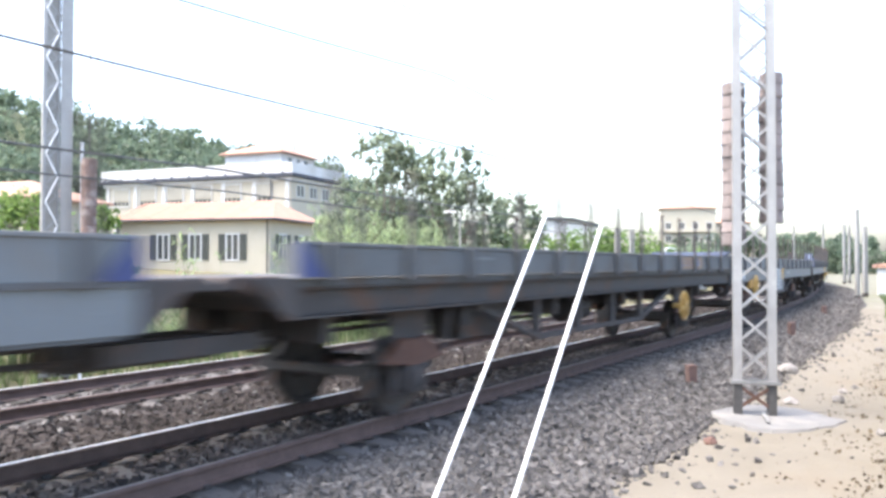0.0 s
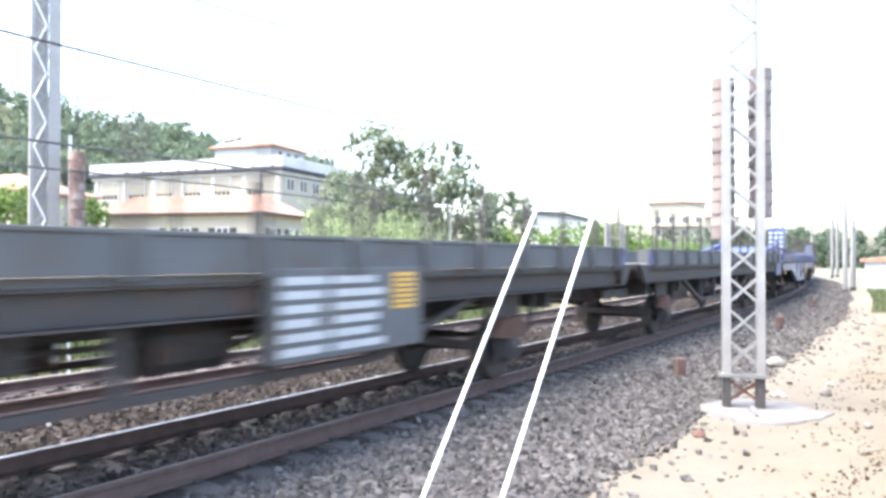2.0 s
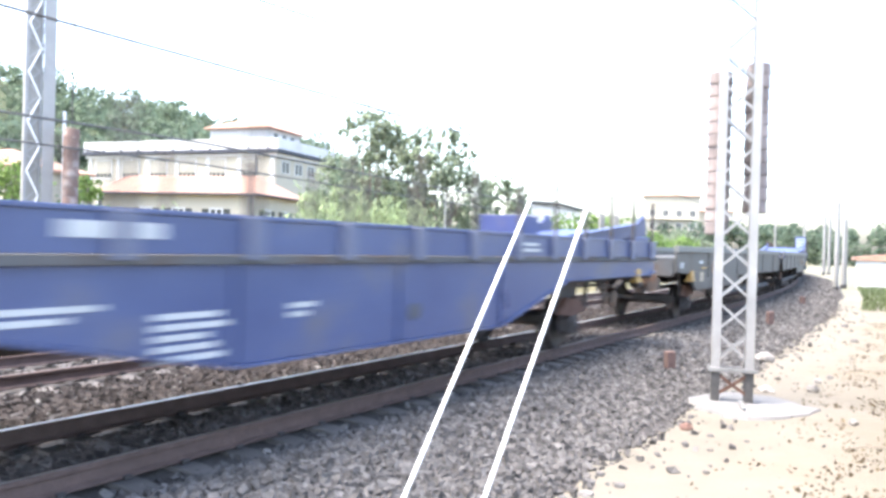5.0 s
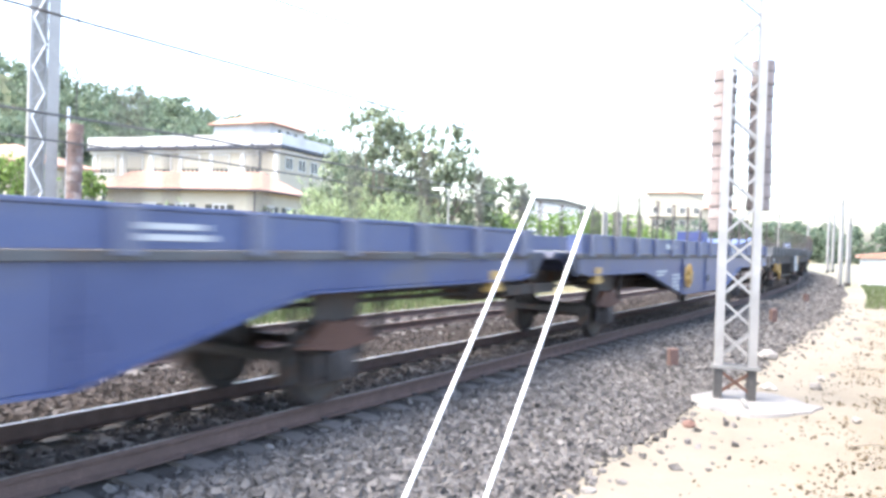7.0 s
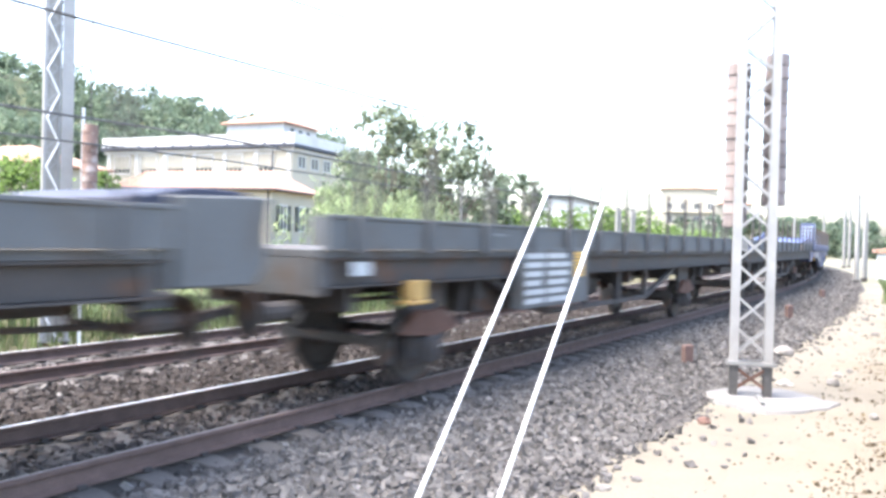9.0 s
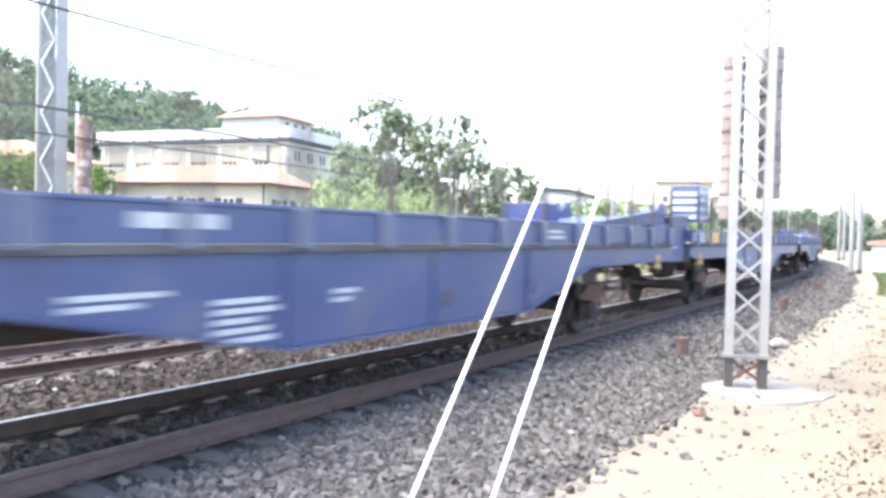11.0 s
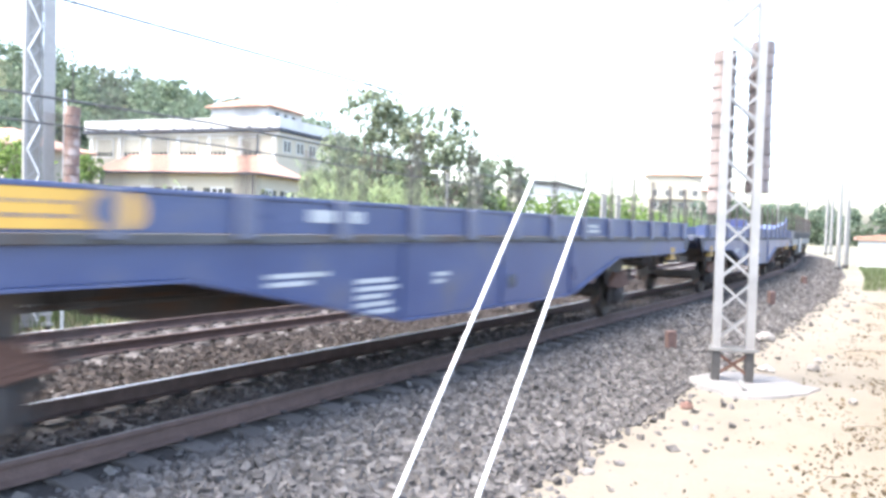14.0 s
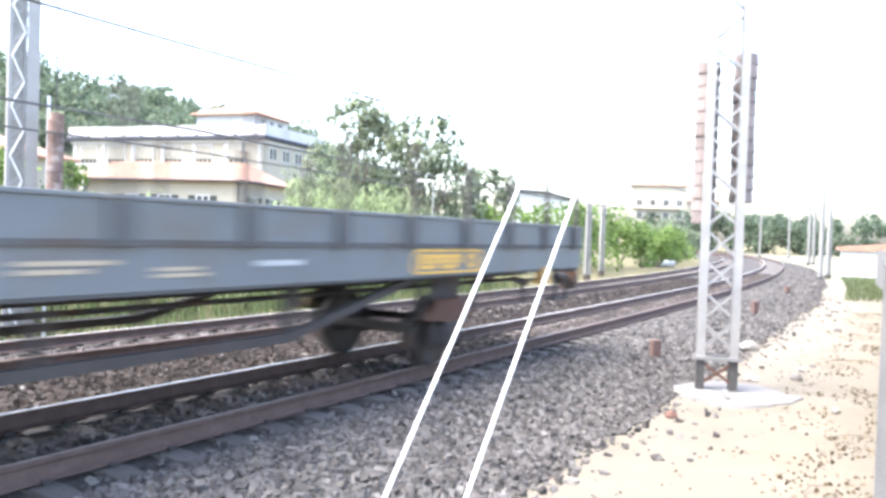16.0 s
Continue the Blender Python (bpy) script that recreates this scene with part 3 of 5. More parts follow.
build_weights(pose(lx + 0.63, ly - 0.2, 1.2), 14, 0.148, "stack of red-rusted tension weights near the second track", RED_RUST)

for x, y, h, lab in ((24.94, 51.25, 5.9, "thin distant mast beside the curved track"),
                     (27.57, 55.53, 5.0, "distant lattice mast beside the curved track"),
                     (43.43, 92.29, 7.0, "far-off lattice mast beside the curve"),
                     (45.2, 94.77, 7.2, "far-off lattice mast beside the curve"),
                     (56.25, 137.97, 9.1, "far-off lattice mast before the trees"),
                     (60.13, 135.24, 9.4, "far-off lattice mast before the trees"),
                     (8.05, 43.26, 4.26, "lattice mast on the inner side of the curve"),
                     (10.01, 48.99, 4.5, "lattice mast on the inner side of the curve")):
    build_mast(pose(x, y, -0.5, 0, 0, 20), h, 0.3, 0.1 if lab.startswith("thin") else 0.15, 0.8, lab, "far masts", wide=0.05)


def wire(name, pts, r, mat, label, sag=0.0, n=14):
    sh = Shape()
    path = []
    for a, b in zip(pts, pts[1:]):
        for i in range(n):
            u = i / n
            p = Vector(a).lerp(Vector(b), u)
            p.z -= 4 * sag * u * (1 - u)
            path.append(p)
    path.append(Vector(pts[-1]))
    sh.tube(path, r, 5)
    return tagged(part(name, sh, mat), label, "cable")


def on3(s, o, z):
    x, y, _ = on_line(s, o)
    return (x, y, z)


for o, zc, thick, lift in ((0.0, 5.4, 0.006, 0.9), (-4.2, 4.82, 0.021, 1.25)):
    line = thing("overhead_line", "dark overhead contact line with droppers above a track", "overhead line")
    ks = np.arange(-30, 151, 10.0)
    part("contact_wire", Shape().tube([on3(s, o, zc) for s in ks], thick, 6), WIRE, line)
    cat = [on3(s, o, zc + lift - 0.3 + 0.75 * ((((s + 30) % 50) / 25 - 1) ** 2)) for s in np.arange(-30, 151, 5.0)]
    part("messenger_wire", Shape().tube(cat, thick * 0.8, 6), WIRE, line)
    for s in np.arange(-27.5, 140, 5.0):
        zt = zc + lift - 0.3 + 0.75 * ((((s + 30) % 50) / 25 - 1) ** 2)
        part("dropper", Shape().rod(on3(s, o, zc), on3(s, o, zt), 0.005, 4), WIRE, line)
# feeder cables slung beyond the second track
wire("feeder_cable", [on3(-14, -8.0, 4.5), on3(16, -7.6, 3.95), on3(60, -8.0, 3.9)], 0.026, CABLE, "dark grey feeder cable slung along the line", 0.18)
wire("feeder_cable", [on3(-14, -8.0, 3.8), on3(16, -7.6, 3.46), on3(60, -8.0, 3.3)], 0.02, CABLE, "thin dark grey cable slung along the line", 0.12)

# ---- small things on the ground ----
pipe = Shape()
pipe.tube([(0, 0, 0.3), (1.2, 0, 0.3), (2.4, 0, 0.3), (3.6, 0, 0.3)], 0.32, 14)
tagged(part("concrete_pipe", pipe, WHITE_PLASTER, at=pose(18.7, 70.3, -0.55, 0, 0, 39), smooth=True), "pale concrete pipe lying beside the far track", "pipe")
for s, o, h, r in ((17.7, 2.55, 0.42, 0.115), (28.6, 2.6, 0.5, 0.13), (40, 2.4, 0.45, 0.13)):
    x, y, _ = on_line(s, o)
    post = thing("marker_post", "short rust-brown iron post standing in the ballast", "post", "marker posts", at=pose(x, y, -0.42, rng.uniform(-3, 3), rng.uniform(-3, 3), 20))
    part("stem", Shape().box(-r * 0.8, -r * 0.5, 0, r * 0.8, r * 0.5, h), RUST_POST, post, bevel=0.012)
    part("cap", Shape().box(-r * 0.8, -r * 0.5, h + 0.001, r * 0.8, r * 0.5, h + 0.02), RUST_POST, post, bevel=0.008)


def lone_stone(x, y, size, mat, label, name="stone"):
    lat, s = side_of_line(np.array([x]), np.array([y]))
    z = ground_height(lat, s, np.array([x]), np.array([y]))[0]
    sh = Shape()
    bm = bmesh.new()
    bmesh.ops.create_icosphere(bm, subdivisions=2, radius=1)
    for v in bm.verts:
        d = v.co.copy()
        v.co = d * (0.8 + 0.35 * noise.noise(d * 1.7 + Vector((x, y, 0))))
        v.co.x, v.co.y, v.co.z = v.co.x * size * 0.62, v.co.y * size * 0.48, v.co.z * size * 0.36
    me = bpy.data.meshes.new(name)
    bm.to_mesh(me)
    bm.free()
    me.materials.append(mat)
    ob = new(name, me)
    ob.matrix_basis = pose(x, y, z + size * 0.12, 0, 0, rng.uniform(0, 180))
    return tagged(ob, label, "stone" if name == "stone" else "brick", "stones on the sand")


for x, y, d, m, lab in ((1.26, 7.1, 0.15, PALE_STONE, "pale stone lying on the sand"), (1.62, 7.4, 0.11, STONE, "dark stone lying on the sand"), (1.5, 7.75, 0.1, STONE, "dark stone lying on the sand"), (0.95, 6.85, 0.11, STONE, "dark stone lying on the sand"), (0.55, 6.55, 0.13, STONE, "dark stone lying on the sand"),
                        (5.1, 12.7, 0.28, PALE_STONE, "flat pale stone on the sand"), (5.95, 12.9, 0.26, PALE_STONE, "flat pale stone on the sand"), (5.3, 10.3, 0.16, PALE_STONE, "pale stone lying on the sand"), (3.2, 9.6, 0.1, STONE, "dark stone lying on the sand"), (3.55, 9.35, 0.09, STONE, "dark stone lying on the sand"),
                        (3.0, 10.2, 0.1, STONE, "dark stone lying on the sand"), (4.6, 11.9, 0.1, STONE, "dark stone lying on the sand"), (6.6, 16.5, 0.5, PALE_STONE, "large pale boulder at the edge of the ballast"), (4.7, 13.6, 0.16, STONE, "dark stone lying on the sand"), (5.6, 14.6, 0.13, STONE, "dark stone lying on the sand"),
                        (6.4, 13.7, 0.16, PALE_STONE, "pale stone lying on the sand"), (6.9, 14.3, 0.14, STONE, "dark stone lying on the sand"), (8.4, 19.4, 0.2, STONE, "dark stone lying on the sand"), (9.8, 22.6, 0.25, PALE_STONE, "pale stone lying on the sand"), (2.3, 9.3, 0.12, STONE, "dark stone lying on the sand"), (2.6, 7.9, 0.07, STONE, "dark stone lying on the sand"),
                        (10.5, 20.5, 0.22, STONE, "dark stone lying on the sand"), (12.5, 25.0, 0.3, STONE, "dark stone lying on the sand"), (1.15, 6.2, 0.07, PALE_STONE, "pale stone lying on the sand")):
    lone_stone(x, y, d, m, lab)
lone_stone(3.02, 10.0, 0.2, RED_BRICK, "broken reddish brick lying by the concrete pad", "brick")
lone_stone(5.0, 8.6, 0.12, RED_BRICK, "small broken brick piece lying on the sand", "brick")
for x, y, l, a in ((4.5, 8.9, 0.55, 10), (4.3, 8.0, 0.4, 60), (7.5, 14.9, 0.9, 5), (3.3, 6.9, 0.3, 35)):
    tagged(part("dry_stick", Shape().rod((0, 0, 0.01), (l * 0.55, 0.03, 0.03), 0.009, 6).rod((l * 0.55, 0.03, 0.03), (l, -0.04, 0.015), 0.007, 6), BARK, at=pose(x, y, -0.4, 0, 0, a)), "dry brown stick lying on the sand", "stick")

# low wall along the path, and the white garden wall further on
tagged(part("path_wall", sweep([(0, -0.6), (0.22, -0.6), (0.22, 1.7), (0, 1.7)], 9.5, 55.5, 2.0, 6.195), CONCRETE), "grey concrete wall along the sandy path", "wall", kind="structure")
gw = thing("garden_wall", "white garden wall with terracotta coping beside the path", "wall", kind="structure")
part("wall_face", sweep([(0, -0.6), (9, -0.6), (9, 1.55), (0, 1.55)], 68, 69, 0.5, 4.7), WHITE_PLASTER, gw)
part("coping", sweep([(-0.15, 1.553), (9.1, 1.553), (9.1, 1.8), (4.5, 2.3), (-0.15, 1.8)], 67.8, 73, 1.0, 4.7), ROOF_TILE, gw, "terracotta tiled coping")


# ---- buildings ----
def window(parent, x, z0, z1, w, y, facing, shutters):
    """A window in a wall; facing 'front' lies in x, 'side' in y."""
    sh, gl, sh1 = Shape(), Shape(), []
    t = 0.12

    def put(s, a0, a1, d0, d1, b0, b1):
        if facing == "front":
            s.box(a0, y - d1, b0, a1, y - d0, b1)
        else:
            s.box(y + d0, a0, b0, y + d1, a1, b1)
    for a0, a1, b0, b1 in ((x - w / 2 - t, x - w / 2, z0 - t, z1 + t), (x + w / 2, x + w / 2 + t, z0 - t, z1 + t), (x - w / 2, x + w / 2, z1, z1 + t), (x - w / 2, x + w / 2, z0 - t, z0), (x - 0.05, x + 0.05, z0, z1)):
        put(sh, a0, a1, -0.05, 0.06, b0, b1)
    win = part("window", sh, WHITE_PLASTER, parent, "white-framed window")
    put(gl, x - w / 2, x + w / 2, 0.005, 0.02, z0, z1)
    part("pane", gl, GLASS, win, "dark glass pane")
    if shutters:
        for sg in (-1, 1):
            s = Shape()
            c = x + sg * (w / 2 + t + 0.32)
            put(s, c - 0.3, c + 0.3, 0.03, 0.08, z0 - 0.05, z1 + 0.05)
            part("shutter", s, SHUTTER, win, "dark open shutter", bevel=0.01)
    return win


def blind_window(parent, x, z0, z1, w):
    """Wide window with a lowered pale blind over a row of small dark panes."""
    sh = Shape()
    for a0, a1, b0, b1 in ((x - w / 2 - 0.1, x - w / 2, z0, z1), (x + w / 2, x + w / 2 + 0.1, z0, z1), (x - w / 2 - 0.1, x + w / 2 + 0.1, z1, z1 + 0.12), (x - w / 2 - 0.1, x + w / 2 + 0.1, z0 - 0.12, z0)):
        sh.box(a0, -0.1, b0, a1, 0.05, b1)
    win = part("window", sh, WHITE_PLASTER, parent, "white-framed window with a pale blind")
    part("blind", Shape().box(x - w / 2, -0.05, z0 + 0.6, x + w / 2, -0.01, z1), BLIND, win, "lowered pale blind")
    for i in range(4):
        a = x - w / 2 + 0.06 + i * w / 4
        part("pane", Shape().box(a, -0.045, z0 + 0.08, a + w / 4 - 0.16, -0.01, z0 + 0.5), GLASS, win, "small dark pane")
    return win


def hip_roof(x0, y0, x1, y1, z, rise, over, thick=0.16):
    x0, y0, x1, y1 = x0 - over, y0 - over, x1 + over, y1 + over
    r = min(x1 - x0, y1 - y0) / 2
    if x1 - x0 >= y1 - y0:
        a, b = (x0 + r, (y0 + y1) / 2, z + rise), (x1 - r - 0.01, (y0 + y1) / 2, z + rise)
    else:
        a, b = ((x0 + x1) / 2, y0 + r, z + rise), ((x0 + x1) / 2, y1 - r - 0.01, z + rise)
    v = [(x0, y0, z), (x1, y0, z), (x1, y1, z), (x0, y1, z), (x0, y0, z + thick), (x1, y0, z + thick), (x1, y1, z + thick), (x0, y1, z + thick), a, b]
    f = [(0, 3, 2, 1), (0, 1, 5, 4), (1, 2, 6, 5), (2, 3, 7, 6), (3, 0, 4, 7)]
    if x1 - x0 >= y1 - y0:
        f += [(4, 5, 9, 8), (5, 6, 9), (6, 7, 8, 9), (7, 4, 8)]
    else:
        f += [(4, 5, 8), (5, 6, 9, 8), (6, 7, 9), (7, 4, 8, 9)]
    return Shape().add(v, f)


def tile_ribs(roof, x0, x1, y_eave, y_ridge, z_eave, z_ridge, step=0.45, inset=0.0):
    """Rows of half-round cover tiles running up the front slope."""
    k = 0
    first = None
    d = y_ridge - y_eave
    x = x0
    while x < x1:
        u = min(1.0, max((x1 - x) / 2.15, 0.05))
        sh = Shape().rod((x, y_eave, z_eave), (x, y_eave + d * u, z_eave + (z_ridge - z_eave) * u), 0.085, 6)
        part("cover_tile", sh, ROOF_TILE, roof)
        x += step


def villa():
    """Long cream villa with a flat parapet roof and a small hipped tower."""
    h = thing("villa", "large cream villa with white parapet and tiled tower", "house", at=pose(-18.3, 77.9, 0, 0, 0, -19.9))
    W, D, E = 24.5, 11.0, 10.75
    part("wall", Shape().box(-W, 0, -1, 0, D, E), PLASTER, h, "cream plaster wall")
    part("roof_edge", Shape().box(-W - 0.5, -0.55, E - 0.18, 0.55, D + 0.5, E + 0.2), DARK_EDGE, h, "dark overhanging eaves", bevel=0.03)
    part("cornice", Shape().box(-W - 0.2, -0.22, E - 0.5, 0.22, D + 0.2, E - 0.184), WHITE_PLASTER, h, "white cornice under the eaves")
    for sh in (Shape().box(-W - 0.35, -0.4, E + 0.2, 0.4, -0.1, E + 1.3), Shape().box(0.1, -0.1, E + 0.2, 0.4, D + 0.3, E + 1.3), Shape().box(-W - 0.35, D, E + 0.2, 0.1, D + 0.3, E + 1.3)):
        part("parapet", sh, WHITE_PLASTER, h, "white parapet", bevel=0.02)
    for i in range(11):
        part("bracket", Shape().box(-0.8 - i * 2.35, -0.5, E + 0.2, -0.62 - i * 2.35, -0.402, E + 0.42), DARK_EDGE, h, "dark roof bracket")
    for i in range(6):
        blind_window(h, -22.2 + i * 3.75, 8.1, 10.0, 2.2)
        window(h, -22.2 + i * 3.75, 3.8, 6.0, 1.5, 0, "front", False)
    for i in range(7):
        part("pilaster", Shape().box(-24.3 + i * 3.95, -0.12, -1, -23.9 + i * 3.95, -0.002, E - 0.51), WHITE_PLASTER, h)
    for y in (1.7, 4.2, 6.7, 9.2):
        window(h, y, 8.7, 9.8, 1.3, 0, "side", False)
    part("tower_wall", Shape().box(-10.2, 2.7, E + 0.21, -3.0, 9.3, 13.55), WHITE_PLASTER, h, "white tower wall")
    part("tower_roof", hip_roof(-10.2, 2.7, -3.0, 9.3, 13.55, 1.75, 0.5), ROOF_TILE, h, "terracotta hipped roof")
    for y in (4.4, 6.0, 7.6):
        part("tower_window", Shape().box(-2.998, y - 0.35, 12.2, -2.95, y + 0.35, 13.2), GLASS, h, "small dark tower window")
    part("chimney", Shape().box(-4.4, 6.2, 14.2, -3.8, 6.8, 15.4), WHITE_PLASTER, h, "small chimney", bevel=0.03)
    part("drainpipe", Shape().rod((-2.3, -0.18, 0), (-2.3, -0.18, E - 0.4), 0.06, 6), DARK_EDGE, h, "dark drainpipe")


def low_house():
    h = thing("low_house", "low cream house with terracotta roof and dark shutters", "house", at=pose(-15.3, 58.4, 0, 0, 0, -14))
    W, D, E = 13.4, 7.6, 5.1
    part("wall", Shape().box(-W, 0, -1, 0, D, E), PLASTER, h, "cream plaster wall")
    over = 0.5
    v = [(-W - over, -over, E), (over, -over, E), (over, D + over, E), (-W - over, D + over, E)]
    v += [(x, y, z + 0.16) for x, y, z in v] + [(-W - 0.1, D / 2, E + 1.8), (-1.7, D / 2, E + 1.8)]
    roof = part("roof", Shape().add(v, [(0, 3, 2, 1), (0, 1, 5, 4), (1, 2, 6, 5), (2, 3, 7, 6), (3, 0, 4, 7), (4, 5, 9, 8), (5, 6, 9), (6, 7, 8, 9), (7, 4, 8)]), ROOF_TILE, h, "terracotta hipped tile roof")
    tile_ribs(roof, -W - 0.4, 0.4, -0.5, D / 2 - 0.05, E + 0.15, E + 1.77)
    part("gutter", Shape().rod((-W - 0.5, -0.56, E + 0.06), (0.55, -0.56, E + 0.06), 0.08, 8).rod((0.56, -0.55, E + 0.06), (0.56, D + 0.5, E + 0.06), 0.08, 8), DARK_EDGE, h, "dark gutter")
    part("drainpipe", Shape().rod((-0.2, -0.1, 0), (-0.2, -0.1, E), 0.05, 6), DARK_EDGE, h, "dark drainpipe")
    for x in (-9.4, -6.5, -3.2):
        window(h, x, 2.1, 4.0, 0.95, 0, "front", True)
    for y in (2.0, 5.2):
        window(h, y, 2.1, 4.0, 0.95, 0, "side", True)


def shed():
    h = thing("trackside_hut", "small white trackside hut with a dark sloping roof", "hut", at=pose(5.1, 59.2, 0, 0, 0, -9))
    part("wall", Shape().prism([(0, -0.8), (4.2, -0.8), (4.2, 4.68), (2.6, 5.08), (0, 5.2)], 0, 3.5), WHITE_PLASTER, h, "white plaster wall")
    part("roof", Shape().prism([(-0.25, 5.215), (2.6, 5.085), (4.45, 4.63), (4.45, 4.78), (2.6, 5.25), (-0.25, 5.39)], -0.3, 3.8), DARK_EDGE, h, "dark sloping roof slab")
    for x in (0.15, 2.1, 4.05):
        part("pilaster", Shape().box(x - 0.15, -0.08, -0.8, x + 0.15, -0.002, 4.6), WHITE_PLASTER, h)


def red_house():
    h = thing("roadside_house", "house with a red tiled roof behind trees", "house", at=pose(-30.6, 52.0, 0, 0, 0, -20))
    part("wall", Shape().box(-10, 0, -1, 0, 7, 6.2), PLASTER, h, "cream plaster wall")
    part("roof", hip_roof(-10, 0, 0, 7, 6.2, 1.7, 0.5), ROOF_TILE, h, "red tiled hipped roof")
    for x in (-7.5, -5, -2.5):
        window(h, x, 3.4, 5.2, 1.0, 0, "front", True)


def flats(x, y, w, hgt, turn):
    h = thing("apartment_building", "cream distant block of flats with low terracotta roof", "apartment building", "distant flats", at=pose(x, y, 0, 0, 0, turn))
    part("wall", Shape().box(0, 0, -2, w, 9, hgt), PLASTER, h, "cream wall")
    part("roof", hip_roof(0, 0, w, 9, hgt, 1.5, 0.5), ROOF_TILE, h, "low terracotta roof")
    for fl in range(int(hgt // 3.2)):
        for i in range(int(w // 3.2)):
            window(h, 1.8 + i * 3.2, fl * 3.2 + 0.9, fl * 3.2 + 2.4, 1.2, 0, "front", False)
        part("balcony", Shape().box(0.5, -1.0, fl * 3.2 + 0.1, w - 0.5, -0.003, fl * 3.2 + 0.3), PLASTER, h, "long balcony slab")


villa()
low_house()
shed()
red_house()
flats(47, 195, 13, 15.5, -12)
flats(63, 205, 9, 12.5, -12)


# ---- street lamp ----
sl = thing("street_lamp", "grey street lamp with a flat head", "street lamp", at=pose(-0.6, 40.0, -0.4))
part("pole", Shape().rod((0, 0, 0), (0, 0, 4.75), 0.06, 10, 0.04), GALV, sl)
part("arm", Shape().rod((0, 0, 4.7), (-0.4, 0, 4.85), 0.03, 8), GALV, sl)
part("head", Shape().box(-0.85, -0.12, 4.8, -0.2, 0.12, 4.92), WHITE_ROD, sl, "flat pale lamp head", bevel=0.03)


# ---- plants ----
def limb(sh, p, q, r0, r1, bend=0.25):
    p, q = Vector(p), Vector(q)
    pts = [p.lerp(q, u) + Vector((rng.normal(0, bend), rng.normal(0, bend), 0)) * (u * (1 - u) * 2) for u in (0, 0.33, 0.66, 1)]
    for i in range(3):
        a, b = r0 + (r1 - r0) * i / 3, r0 + (r1 - r0) * (i + 1) / 3
        sh.rod(pts[i], pts[i + 1], a, 7, b)


def tree(x, y, z, height, width, clumps, count, leaf, label, mat, trunks=3, group=""):
    """Slender stems, thin limbs and loose clumps that thin out towards the top."""
    t = thing("tree", label, "tree", group, at=pose(x, y, z))
    tr = Shape()
    cs, rs = [], []
    for i in range(clumps):
        a = rng.uniform(0, 2 * math.pi)
        u = rng.uniform(0.0, 1.0)
        hgt = height * (0.3 + 0.66 * u)
        spread = width / 2 * (1.02 - 0.62 * u ** 1.8) * rng.uniform(0.12, 1) ** 0.6
        cs.append((spread * math.cos(a), spread * math.sin(a) * 0.8, hgt))
        rs.append(rng.uniform(0.022, 0.055) * width * (1 - 0.25 * u))
    for i in range(trunks):
        a = 2 * math.pi * i / trunks + 0.4
        limb(tr, (0.25 * math.cos(a), 0.25 * math.sin(a), -0.4), (0.12 * width * math.cos(a), 0.12 * width * math.sin(a), height * 0.5), 0.17, 0.09)
    part("trunk", tr, BARK, t, "slender grey-brown stems")
    br = Shape()
    for c in cs[::4]:
        a = math.atan2(c[1], c[0])
        limb(br, (0.1 * width * math.cos(a), 0.1 * width * math.sin(a), min(height * 0.42, c[2] * 0.6)), c, 0.05, 0.012)
    tagged(part("branches", br, BARK, t), kind="stuff")
    part("crown", leaves(cs, rs, count, leaf, 1.5, 1.6, True), mat, t, "loose leafy crown with gaps")
    return t


tree(-5.2, 46.5, -0.3, 10.1, 7.8, 190, 4700, 0.2, "tall loose-crowned tree with grey-green leaves", LEAF)
tree(-1.2, 45.0, -0.3, 9.0, 7.2, 180, 4400, 0.2, "broad loose-crowned tree beside the line", LEAF)
tree(2.6, 48.0, -0.3, 6.4, 5.2, 120, 2700, 0.19, "lower tree with grey-green leaves", LEAF, 2)
tree(-8.6, 50.0, -0.3, 5.6, 5.0, 180, 3200, 0.15, "small dark-leaved tree before the house", LEAF, 2)
tree(-14.9, 31.0, -0.4, 4.6, 2.6, 110, 1900, 0.15, "young light-green tree behind the mast", LEAF_BRIGHT, 2)
tree(-21.0, 36.0, -0.4, 5.6, 6.0, 260, 4600, 0.15, "light-green bushy tree near the mast", LEAF_BRIGHT, 2)


def bush(x, y, z, w, h, count, leaf, mat, label, group=""):
    b = thing("bush", label, "bush", group, at=pose(x, y, z))
    cs, rs = [], []
    for i in range(12):
        a, u = rng.uniform(0, 6.28), rng.uniform(0.15, 0.85)
        cs.append((w / 2 * 0.7 * math.cos(a) * rng.uniform(0.2, 1), w / 2 * 0.7 * math.sin(a) * rng.uniform(0.2, 1), h * u))
        rs.append(w * rng.uniform(0.16, 0.26))
    part("foliage", leaves(cs, rs, count, leaf, 0.9), mat, b)
    st = Shape()
    for c in cs[:6]:
        st.rod((0, 0, -0.3), c, 0.03, 5, 0.01)
    part("stems", st, BARK, b)
    return b


